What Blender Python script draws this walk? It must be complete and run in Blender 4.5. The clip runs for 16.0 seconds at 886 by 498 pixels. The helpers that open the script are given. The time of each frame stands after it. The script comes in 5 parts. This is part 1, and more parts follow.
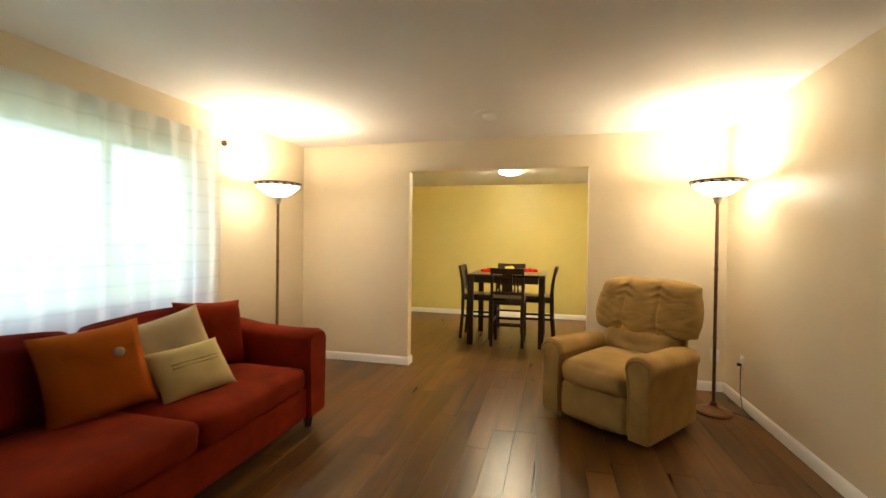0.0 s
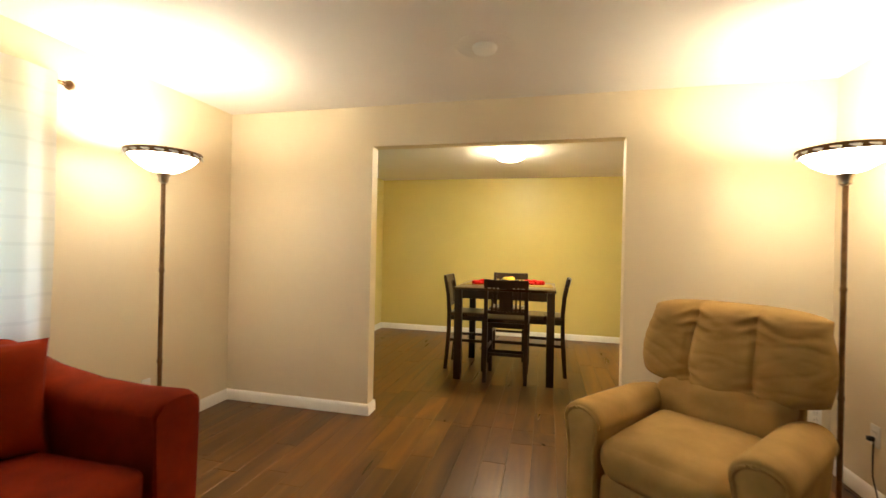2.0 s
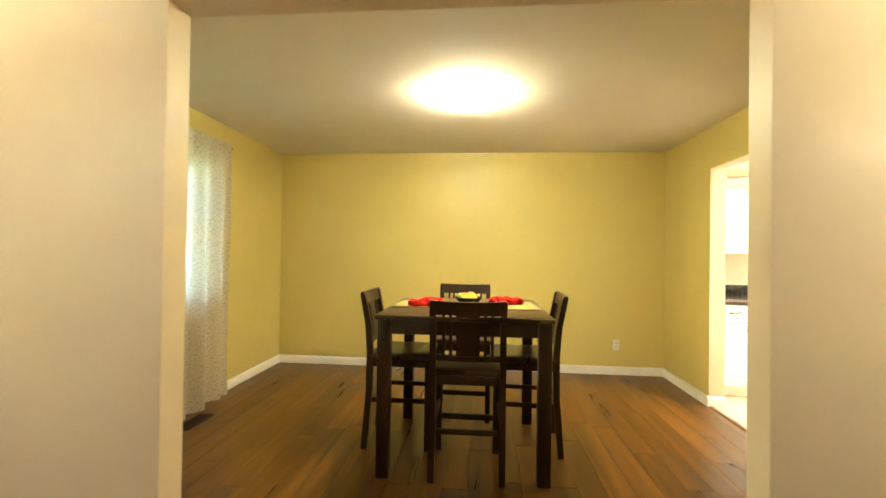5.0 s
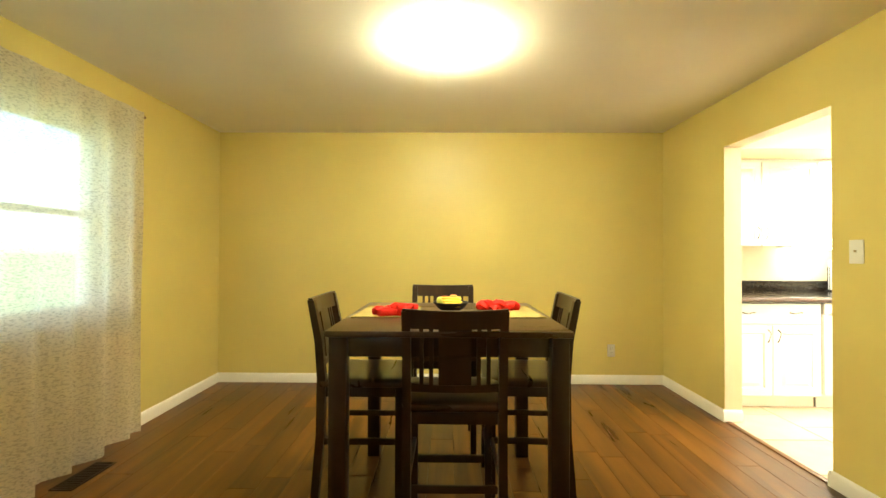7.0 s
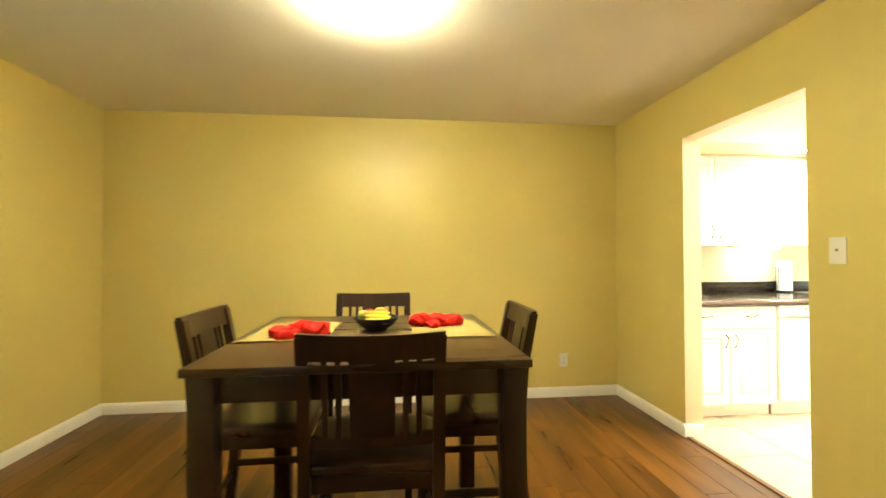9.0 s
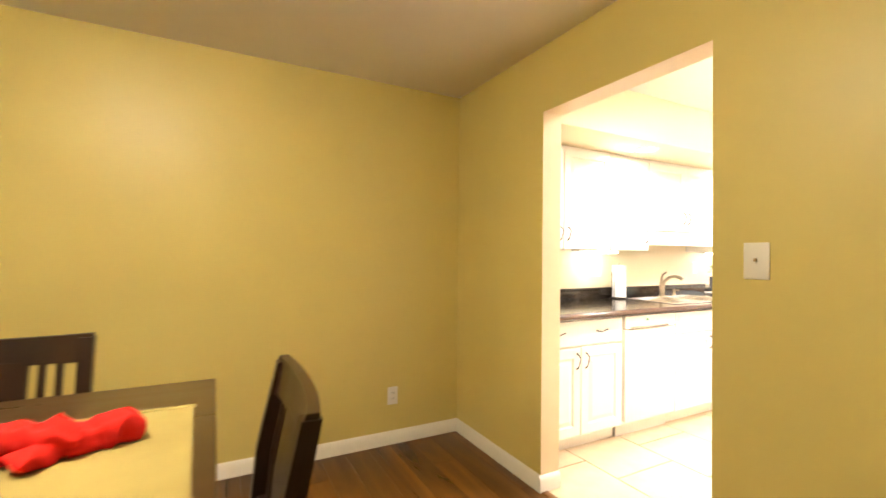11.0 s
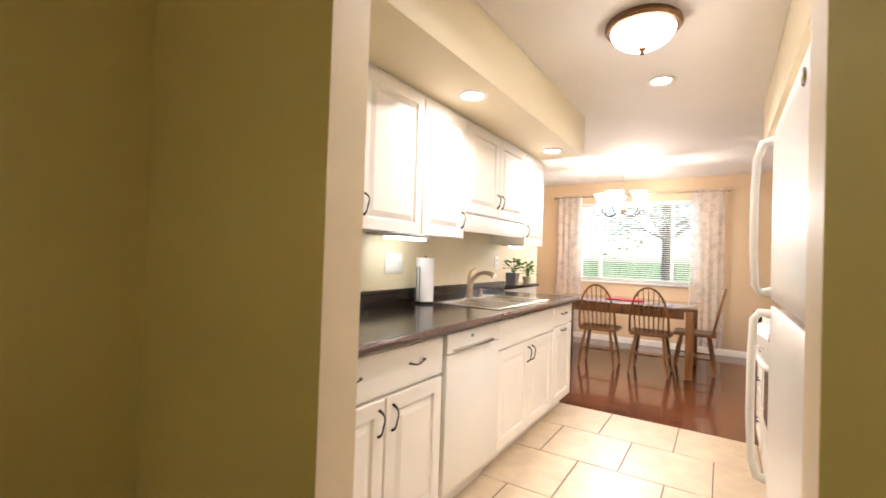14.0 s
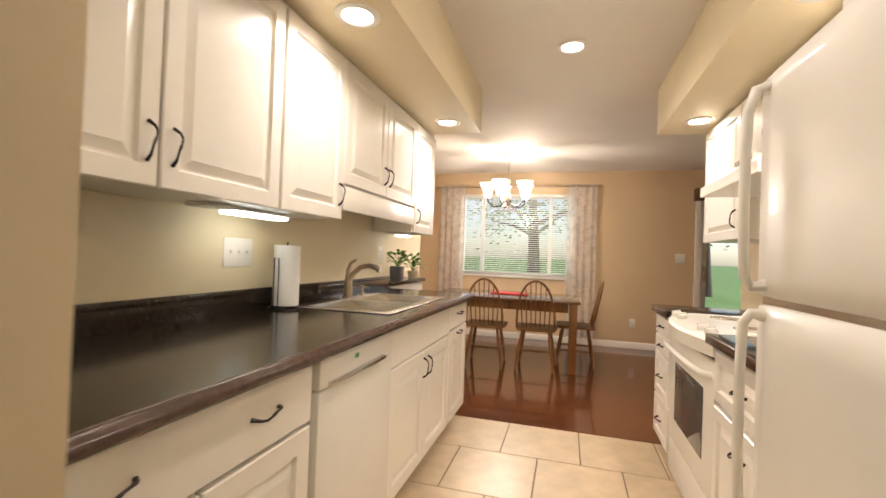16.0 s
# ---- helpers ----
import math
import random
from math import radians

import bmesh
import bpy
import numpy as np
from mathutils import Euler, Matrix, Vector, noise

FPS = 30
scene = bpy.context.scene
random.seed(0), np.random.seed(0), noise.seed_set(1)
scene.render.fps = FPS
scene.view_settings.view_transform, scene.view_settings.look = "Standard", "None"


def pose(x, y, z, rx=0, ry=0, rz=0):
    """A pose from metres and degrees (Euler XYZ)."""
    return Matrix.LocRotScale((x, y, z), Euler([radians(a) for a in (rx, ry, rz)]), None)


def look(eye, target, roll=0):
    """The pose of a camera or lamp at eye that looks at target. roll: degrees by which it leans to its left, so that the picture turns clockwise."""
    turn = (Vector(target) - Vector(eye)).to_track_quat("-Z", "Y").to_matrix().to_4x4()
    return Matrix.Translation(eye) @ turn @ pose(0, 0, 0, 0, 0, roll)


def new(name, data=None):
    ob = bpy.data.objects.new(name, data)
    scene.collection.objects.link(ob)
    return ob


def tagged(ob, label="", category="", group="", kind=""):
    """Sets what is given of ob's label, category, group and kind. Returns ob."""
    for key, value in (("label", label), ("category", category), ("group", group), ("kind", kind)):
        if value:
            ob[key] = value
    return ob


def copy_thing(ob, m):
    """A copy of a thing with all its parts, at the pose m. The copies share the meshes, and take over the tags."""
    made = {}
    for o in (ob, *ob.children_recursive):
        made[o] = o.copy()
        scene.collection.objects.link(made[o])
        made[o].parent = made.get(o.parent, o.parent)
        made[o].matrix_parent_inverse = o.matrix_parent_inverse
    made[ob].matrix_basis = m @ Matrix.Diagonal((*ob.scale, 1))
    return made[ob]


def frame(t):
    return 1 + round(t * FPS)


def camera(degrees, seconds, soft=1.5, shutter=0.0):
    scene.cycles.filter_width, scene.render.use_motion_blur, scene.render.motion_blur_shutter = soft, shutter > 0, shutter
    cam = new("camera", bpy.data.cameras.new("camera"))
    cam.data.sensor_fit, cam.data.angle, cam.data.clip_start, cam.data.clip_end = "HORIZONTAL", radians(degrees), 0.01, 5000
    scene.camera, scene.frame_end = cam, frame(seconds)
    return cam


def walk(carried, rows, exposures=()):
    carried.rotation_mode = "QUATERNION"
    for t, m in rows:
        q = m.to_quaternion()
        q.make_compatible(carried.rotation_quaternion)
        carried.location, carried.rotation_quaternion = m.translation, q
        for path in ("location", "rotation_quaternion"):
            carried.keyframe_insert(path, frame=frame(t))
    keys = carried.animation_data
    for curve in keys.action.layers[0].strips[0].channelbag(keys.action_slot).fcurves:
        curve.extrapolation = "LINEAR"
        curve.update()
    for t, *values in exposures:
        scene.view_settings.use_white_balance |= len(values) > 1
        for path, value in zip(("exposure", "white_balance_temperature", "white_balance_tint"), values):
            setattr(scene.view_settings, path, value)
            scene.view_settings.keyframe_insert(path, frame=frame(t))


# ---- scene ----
cam = camera(91.4, 16.0, shutter=0.5)
PATH = [
    (0, (0.232, 0.384, 1.348), (-0.256, 2.323, 1.32), 0.7),
    (0.5, (0.189, 0.733, 1.325), (-0.275, 2.679, 1.324), 0.7),
    (1, (0.152, 1.043, 1.316), (-0.29, 2.993, 1.32), 0.8),
    (1.5, (0.098, 1.371, 1.324), (-0.354, 3.319, 1.326), 0.9),
    (2, (0.063, 1.706, 1.327), (-0.405, 3.65, 1.326), 1.2),
    (2.5, (0.025, 2.021, 1.321), (-0.44, 3.966, 1.316), 1.4),
    (3, (-0.018, 2.339, 1.339), (-0.474, 4.287, 1.322), 1.3),
    (3.5, (-0.09, 2.644, 1.324), (-0.488, 4.604, 1.321), 1.3),
    (4, (-0.147, 2.975, 1.303), (-0.475, 4.948, 1.316), 1.5),
    (4.5, (-0.206, 3.287, 1.304), (-0.451, 5.272, 1.322), 1.2),
    (7, (-0.356, 4.237, 1.26), (-0.375, 6.237, 1.28), 0.2),
    (7.5, (-0.349, 4.299, 1.25), (-0.353, 6.299, 1.277), 0.2),
    (8, (-0.334, 4.382, 1.244), (-0.315, 6.382, 1.276), 0.1),
    (10.5, (0.021, 5.445, 1.285), (0.77, 7.299, 1.309), 0.2),
    (11, (0.152, 5.687, 1.286), (1.086, 7.455, 1.311), 0.6),
    (11.5, (0.29, 5.905, 1.284), (1.4, 7.569, 1.307), 0.8),
    (12, (0.438, 6.111, 1.283), (1.695, 7.666, 1.293), 0.9),
    (12.5, (0.603, 6.301, 1.293), (1.984, 7.748, 1.302), 1.2),
    (13, (0.751, 6.462, 1.284), (2.243, 7.794, 1.297), 1.5),
    (13.5, (0.88, 6.605, 1.261), (2.47, 7.818, 1.282), 1.7),
    (14, (1.019, 6.719, 1.227), (2.698, 7.805, 1.256), 1.9),
    (14.5, (1.176, 6.847, 1.233), (2.951, 7.769, 1.258), 1.8),
    (15, (1.314, 6.951, 1.227), (3.151, 7.742, 1.25), 1.9),
    (15.5, (1.436, 7.029, 1.211), (3.322, 7.693, 1.235), 2.1),
    (16, (1.568, 7.073, 1.19), (3.489, 7.628, 1.216), 2.1),
]
EXPOSURES = [(0, 2.98, 6550, 11), (2, 2.92, 6550, 11), (3, 2.98, 6550, 10), (4.5, 3.12, 6350, 4), (7, 3.16, 6500, -3), (8, 3.13, 6500, -3), (10.5, 2.83, 6600, 11), (11.5, 2.6, 6350, 19), (12.5, 2.13, 6150, 20), (13.5, 1.56, 5950, 19), (14.5, 1.12, 6100, 17), (15.2, 0.85, 6400, 16), (16, 0.66, 6650, 16)]
walk(cam, [(t, look(eye, target, roll)) for t, eye, target, roll in PATH], EXPOSURES)

# ---- world and daylight ----
world = bpy.data.worlds.new("world")
scene.world = world
world.use_nodes = True
sky = world.node_tree.nodes.new("ShaderNodeTexSky")
sky.sky_type, sky.sun_disc = "NISHITA", False
sky.sun_elevation, sky.sun_rotation = radians(48), radians(180)
world.node_tree.links.new(sky.outputs[0], world.node_tree.nodes["Background"].inputs[0])
world.node_tree.nodes["Background"].inputs[1].default_value = 0.15
sun_data = bpy.data.lights.new("sun", "SUN")
sun_data.energy, sun_data.angle, sun_data.color = 5.0, radians(0.5), (1, 0.95, 0.88)
sun = new("sun", sun_data)
sun.matrix_world = look((0, -20, 22), (0, 0, 0))


def area_light(name, at, target, size, size_y, power, colour):
    d = bpy.data.lights.new(name, "AREA")
    d.shape, d.size, d.size_y, d.energy, d.color = "RECTANGLE", size, size_y, power, colour
    ob = new(name, d)
    ob.matrix_world = look(at, target)
    return ob


def point_light(name, at, power, colour, radius, parent=None):
    d = bpy.data.lights.new(name, "POINT")
    d.energy, d.color, d.shadow_soft_size = power, colour, radius
    ob = new(name, d)
    ob.location = at
    ob.parent = parent
    return ob


WARM = (1.0, 0.90, 0.74)
DAY = (0.86, 0.94, 1.0)
area_light("living_window_daylight", (-2.80, 1.9, 1.45), (0, 1.9, 1.45), 2.9, 1.1, 1.5, DAY)
area_light("dining_window_daylight", (-2.80, 6.45, 1.4), (0, 6.45, 1.4), 1.3, 1.1, 0.5, DAY)
area_light("breakfast_window_daylight", (8.75, 7.83, 2.75), (6.9, 7.83, 1.0), 1.7, 1.0, 36, DAY)
area_light("patio_door_daylight", (8.75, 4.81, 2.75), (7.0, 4.81, 0.8), 1.1, 1.0, 8, DAY)


# ---- materials ----
def node_mat(name, rough=0.6, metal=0.0):
    m = bpy.data.materials.new(name)
    m.use_nodes = True
    nt = m.node_tree
    b = nt.nodes["Principled BSDF"]
    b.inputs["Roughness"].default_value, b.inputs["Metallic"].default_value = rough, metal
    return m, nt, b


def tex_noise(nt, scale, detail=4.0, coords="Object", stretch=(1, 1, 1), rough=0.55):
    tc = nt.nodes.new("ShaderNodeTexCoord")
    mp = nt.nodes.new("ShaderNodeMapping")
    mp.inputs["Scale"].default_value = stretch
    n = nt.nodes.new("ShaderNodeTexNoise")
    n.inputs["Scale"].default_value, n.inputs["Detail"].default_value = scale, detail
    n.inputs["Roughness"].default_value = rough
    nt.links.new(tc.outputs[coords], mp.inputs[0])
    nt.links.new(mp.outputs[0], n.inputs["Vector"])
    return n


def ramp(nt, src, stops):
    r = nt.nodes.new("ShaderNodeValToRGB")
    el = r.color_ramp.elements
    el[0].position, el[0].color = stops[0][0], (*stops[0][1], 1)
    el[1].position, el[1].color = stops[-1][0], (*stops[-1][1], 1)
    for p, c in stops[1:-1]:
        e = el.new(p)
        e.color = (*c, 1)
    nt.links.new(src, r.inputs[0])
    return r.outputs[0]


def bump(nt, b, src, strength, distance=0.002):
    n = nt.nodes.new("ShaderNodeBump")
    n.inputs["Strength"].default_value, n.inputs["Distance"].default_value = strength, distance
    nt.links.new(src, n.inputs["Height"])
    nt.links.new(n.outputs[0], b.inputs["Normal"])


def shade(c, k):
    return tuple(min(1, v * k) for v in c)


def plain(name, colour, rough=0.6, metal=0.0, vary=0.06, scale=6.0, grain=180.0, relief=0.1, coat=0.0):
    """A painted or moulded surface with soft blotches and a fine grain."""
    m, nt, b = node_mat(name, rough, metal)
    n = tex_noise(nt, scale, 5)
    nt.links.new(ramp(nt, n.outputs[0], [(0.3, shade(colour, 1 - vary)), (0.7, shade(colour, 1 + vary))]), b.inputs["Base Color"])
    f = tex_noise(nt, grain, 2)
    bump(nt, b, f.outputs[0], relief)
    b.inputs["Coat Weight"].default_value = coat
    return m


def cloth(name, colour, weave=420.0, vary=0.16, rough=0.95, sheen=0.08):
    m, nt, b = node_mat(name, rough)
    n = tex_noise(nt, 5.0, 6)
    nt.links.new(ramp(nt, n.outputs[0], [(0.28, shade(colour, 1 - vary)), (0.72, shade(colour, 1 + vary))]), b.inputs["Base Color"])
    w = tex_noise(nt, weave, 2)
    bump(nt, b, w.outputs[0], 0.35, 0.001)
    b.inputs["Specular IOR Level"].default_value = 0.12
    b.inputs["Sheen Weight"].default_value = sheen
    b.inputs["Sheen Tint"].default_value = (*shade(colour, 1.3), 1)
    return m


def wood(name, dark, mid, light, rough=0.35, along="Y", scale=7.0, by_piece=0.0, coat=0.0, wave=0.1):
    """Long grain with figure; each piece shifts its grain and tone."""
    m, nt, b = node_mat(name, rough)
    tc = nt.nodes.new("ShaderNodeTexCoord")
    info = nt.nodes.new("ShaderNodeObjectInfo")
    mp = nt.nodes.new("ShaderNodeMapping")
    mp.inputs["Scale"].default_value = {"X": (0.09, 1, 1), "Y": (1, 0.09, 1), "Z": (1, 1, 0.09)}[along]
    mul = nt.nodes.new("ShaderNodeMath")
    mul.operation = "MULTIPLY"
    mul.inputs[1].default_value = 37.0
    nt.links.new(info.outputs["Random"], mul.inputs[0])
    comb = nt.nodes.new("ShaderNodeCombineXYZ")
    for k in range(3):
        nt.links.new(mul.outputs[0], comb.inputs[k])
    nt.links.new(comb.outputs[0], mp.inputs["Location"])
    nt.links.new(tc.outputs["Object"], mp.inputs[0])
    n = nt.nodes.new("ShaderNodeTexNoise")
    n.inputs["Scale"].default_value, n.inputs["Detail"].default_value, n.inputs["Distortion"].default_value = scale, 7, 0.8
    nt.links.new(mp.outputs[0], n.inputs["Vector"])
    col = ramp(nt, n.outputs[0], [(0.28, dark), (0.5, mid), (0.75, light)])
    fine = nt.nodes.new("ShaderNodeTexNoise")
    fine.inputs["Scale"].default_value, fine.inputs["Detail"].default_value = scale * 12, 3
    nt.links.new(mp.outputs[0], fine.inputs["Vector"])
    hsv = nt.nodes.new("ShaderNodeHueSaturation")
    nt.links.new(col, hsv.inputs["Color"])
    val = nt.nodes.new("ShaderNodeMapRange")
    val.inputs["To Min"].default_value, val.inputs["To Max"].default_value = 1 - by_piece, 1 + by_piece
    nt.links.new(info.outputs["Random"], val.inputs["Value"])
    nt.links.new(val.outputs[0], hsv.inputs["Value"])
    nt.links.new(hsv.outputs[0], b.inputs["Base Color"])
    rr = nt.nodes.new("ShaderNodeMapRange")
    rr.inputs["To Min"].default_value, rr.inputs["To Max"].default_value = rough * 0.75, min(1, rough * 1.35)
    nt.links.new(n.outputs[0], rr.inputs["Value"])
    nt.links.new(rr.outputs[0], b.inputs["Roughness"])
    bump(nt, b, fine.outputs[0], wave, 0.0012)
    b.inputs["Coat Weight"].default_value = coat
    return m


def glow(name, colour, strength, base=(0.9, 0.88, 0.8)):
    m, nt, b = node_mat(name, 0.4)
    b.inputs["Base Color"].default_value = (*base, 1)
    b.inputs["Emission Color"].default_value = (*colour, 1)
    b.inputs["Emission Strength"].default_value = strength
    return m


def sheer(name, colour, pattern, pattern_scale, see=0.35, dark=0.6):
    """Thin curtain cloth that lets light through, with woven marks."""
    m, nt, b = node_mat(name, 0.95)
    out = nt.nodes["Material Output"]
    tc = nt.nodes.new("ShaderNodeTexCoord")
    if pattern == "stripes":
        w = nt.nodes.new("ShaderNodeTexWave")
        w.bands_direction, w.inputs["Scale"].default_value = "Z", pattern_scale
        w.inputs["Distortion"].default_value = 0.3
        nt.links.new(tc.outputs["Object"], w.inputs["Vector"])
        src, lo, hi = w.outputs["Fac"], 0.02, 0.07
    else:
        w = tex_noise(nt, pattern_scale, 5, stretch=(1, 1, 2.2) if pattern == "flecks" else (1, 1, 1), rough=0.7)
        src, lo, hi = w.outputs[0], 0.40, 0.52
    c = ramp(nt, src, [(lo, shade(colour, dark)), (hi, colour)])
    d = nt.nodes.new("ShaderNodeBsdfDiffuse")
    t = nt.nodes.new("ShaderNodeBsdfTranslucent")
    p = nt.nodes.new("ShaderNodeBsdfTransparent")
    nt.links.new(c, d.inputs[0])
    nt.links.new(c, t.inputs[0])
    m1, m2 = nt.nodes.new("ShaderNodeMixShader"), nt.nodes.new("ShaderNodeMixShader")
    m1.inputs[0].default_value, m2.inputs[0].default_value = 0.55, see
    nt.links.new(d.outputs[0], m1.inputs[1])
    nt.links.new(t.outputs[0], m1.inputs[2])
    nt.links.new(m1.outputs[0], m2.inputs[1])
    nt.links.new(p.outputs[0], m2.inputs[2])
    nt.links.new(m2.outputs[0], out.inputs[0])
    return m


def glass(name, colour=(0.95, 0.98, 1.0), rough=0.0):
    m, nt, b = node_mat(name, rough)
    b.inputs["Base Color"].default_value = (*colour, 1)
    b.inputs["Transmission Weight"].default_value, b.inputs["IOR"].default_value = 1.0, 1.45
    return m


CREAM = plain("living_wall_paint", (0.78, 0.66, 0.46), 0.42, vary=0.025, scale=1.5, grain=260, relief=0.06)
OLIVE = plain("dining_wall_paint", (0.66, 0.54, 0.175), 0.42, vary=0.03, scale=1.5, grain=260, relief=0.06)
KITCHEN = plain("kitchen_wall_paint", (0.76, 0.66, 0.45), 0.5, vary=0.03, scale=1.5, grain=260, relief=0.06)
TAN = plain("breakfast_wall_paint", (0.66, 0.49, 0.30), 0.55, vary=0.03, scale=1.5, grain=260, relief=0.06)
JAMB = plain("jamb_paint", (0.78, 0.64, 0.42), 0.5, vary=0.03, grain=260, relief=0.06)
CEIL = plain("ceiling_paint", (0.80, 0.75, 0.67), 0.85, vary=0.02, scale=2, grain=320, relief=0.12)
TRIM = plain("trim_white_paint", (0.84, 0.81, 0.74), 0.35, vary=0.03, relief=0.04)
CAB = plain("cabinet_white_thermofoil", (0.86, 0.82, 0.74), 0.28, vary=0.02, grain=120, relief=0.03)
ENAMEL = plain("appliance_white_enamel", (0.85, 0.82, 0.75), 0.40, vary=0.015, grain=420, relief=0.10, coat=0.3)
PLASTIC = plain("white_plastic", (0.84, 0.81, 0.74), 0.4, vary=0.02, relief=0.03)
IRON = plain("black_iron", (0.02, 0.015, 0.012), 0.4, 0.6, vary=0.3, relief=0.15)
BRONZE = plain("antique_bronze", (0.20, 0.105, 0.045), 0.38, 0.75, vary=0.3, scale=20, relief=0.15)
NICKEL = plain("brushed_nickel", (0.50, 0.42, 0.31), 0.28, 1.0, vary=0.08, grain=300, relief=0.05)
STEEL = plain("stainless_steel", (0.66, 0.62, 0.56), 0.24, 1.0, vary=0.06, grain=420, relief=0.06)
REDCLOTH = cloth("sofa_rust_red_chenille", (0.215, 0.019, 0.002), 320, 0.28, sheen=0.015)
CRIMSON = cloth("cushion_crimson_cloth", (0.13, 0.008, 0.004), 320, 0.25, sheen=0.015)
ORANGE = cloth("cushion_burnt_orange_cloth", (0.40, 0.092, 0.008), 380, 0.14, sheen=0.02)
BEIGECL = cloth("cushion_beige_cloth", (0.48, 0.36, 0.20), 380, 0.10)
CREAMCL = cloth("cushion_cream_cloth", (0.58, 0.45, 0.20), 380, 0.08)
SUEDE = cloth("recliner_tan_microfibre", (0.42, 0.255, 0.085), 260, 0.2, sheen=0.15)
NAPKIN = cloth("napkin_red_cotton", (0.62, 0.022, 0.018), 500, 0.12)
MATCL = cloth("placemat_khaki_weave", (0.36, 0.285, 0.10), 700, 0.12)
FLOORWOOD = wood("floor_scraped_hickory", (0.050, 0.016, 0.003), (0.118, 0.046, 0.008), (0.195, 0.082, 0.013), 0.29, "Y", 8.0, 0.24, 0.0, 0.35)
FLOORWOOD.node_tree.nodes["Principled BSDF"].inputs["Specular IOR Level"].default_value = 0.42
CHERRY = wood("floor_cherry_laminate", (0.065, 0.016, 0.006), (0.120, 0.034, 0.011), (0.17, 0.054, 0.018), 0.16, "Y", 8.0, 0.12, 0.4, 0.05)
ESPRESSO = wood("espresso_stained_wood", (0.012, 0.005, 0.003), (0.026, 0.011, 0.005), (0.048, 0.020, 0.008), 0.32, "Z", 9.0, 0.1, 0.1, 0.1)
ESPTOP = wood("espresso_table_top", (0.030, 0.014, 0.006), (0.055, 0.026, 0.010), (0.080, 0.040, 0.016), 0.28, "X", 9.0, 0.0, 0.1, 0.015)
OAK = wood("golden_oak", (0.10, 0.038, 0.008), (0.20, 0.082, 0.018), (0.29, 0.125, 0.030), 0.35, "Z", 10.0, 0.1, 0.1, 0.1)
TABLETOP = wood("breakfast_table_top_wood", (0.12, 0.06, 0.03), (0.20, 0.10, 0.05), (0.26, 0.14, 0.07), 0.14, "Y", 8.0, 0.0, 0.5, 0.03)
TILEMAT = plain("floor_tile_beige_ceramic", (0.62, 0.49, 0.33), 0.32, vary=0.13, scale=7, grain=60, relief=0.08)
GROUT = plain("tile_grout", (0.24, 0.17, 0.11), 0.9, vary=0.2, scale=20, relief=0.4)
UNDER = plain("dark_joint", (0.02, 0.009, 0.004), 0.8, vary=0.2)
SEAT_GAP = plain("deep_seam", (0.05, 0.02, 0.01), 0.9)
LAMINATE = plain("counter_dark_laminate", (0.020, 0.014, 0.009), 0.15, vary=0.45, scale=60, grain=300, relief=0.03)
EDGE = plain("counter_bronze_edge", (0.080, 0.044, 0.028), 0.2, vary=0.25, scale=40, relief=0.03)
BLACKGLASS = plain("oven_smoked_glass", (0.10, 0.095, 0.085), 0.08, vary=0.05, relief=0.0, coat=0.5)
RUBBER = plain("black_gap", (0.012, 0.011, 0.010), 0.6)
PAPER = plain("paper_towel", (0.86, 0.84, 0.80), 0.9, vary=0.02, grain=90, relief=0.4)
BOWLGLASS = glow("lamp_bowl_alabaster", (1.0, 0.88, 0.68), 3)
DOMEGLASS = glow("ceiling_lamp_frosted_dome", (1.0, 0.88, 0.60), 24.75)
KDOME = glow("kitchen_lamp_frosted_dome", (1.0, 0.92, 0.80), 6)
CANGLOW = glow("recessed_bulb", (1.0, 0.93, 0.82), 14.25)
TUBEGLOW = glow("under_cabinet_tube", (0.95, 1.0, 0.92), 5.1)
SHADEGLOW = glow("chandelier_shade_glass", (1.0, 0.93, 0.84), 2.25)
PANE = glass("window_glass")
SHEER1 = sheer("sheer_striped_curtain", (0.86, 0.84, 0.78), "stripes", 2.4, 0.10, 0.93)
SHEER2 = sheer("sheer_flecked_curtain", (0.72, 0.64, 0.50), "flecks", 55.0, 0.14, 0.68)
SHEER3 = sheer("sheer_leaf_curtain", (0.92, 0.89, 0.86), "leaf", 9.0, 0.38, 0.80)
VENTMAT = plain("vent_brown_metal", (0.030, 0.016, 0.008), 0.5, 0.3)
LEAF = plain("plant_leaf_green", (0.10, 0.24, 0.035), 0.45, vary=0.3, scale=30)
POTRED = plain("pot_dark_red_glaze", (0.17, 0.025, 0.012), 0.25, vary=0.15, coat=0.4)
POTCREAM = plain("pot_pale_glaze", (0.62, 0.56, 0.38), 0.3, vary=0.1)
SOIL = plain("soil", (0.03, 0.02, 0.012), 0.95, vary=0.3, scale=60)
BANANA = plain("banana_yellow", (0.78, 0.56, 0.04), 0.45, vary=0.12, scale=30)
APPLE = plain("apple_red", (0.42, 0.035, 0.02), 0.25, vary=0.35, scale=30)
ORANGEF = plain("orange_peel", (0.76, 0.25, 0.03), 0.45, vary=0.08, grain=260, relief=0.4)
GREENF = plain("pear_green", (0.50, 0.52, 0.10), 0.4, vary=0.15)
TRAYRED = plain("red_tray_cloth", (0.50, 0.03, 0.03), 0.7, vary=0.1)
GRASS = plain("lawn", (0.075, 0.15, 0.030), 0.95, vary=0.3, scale=0.8, grain=40, relief=0.6)
BARK = plain("bark", (0.07, 0.05, 0.035), 0.95, vary=0.4, scale=12, relief=0.8)
SIDING = plain("pale_siding", (0.62, 0.62, 0.60), 0.7, vary=0.05)
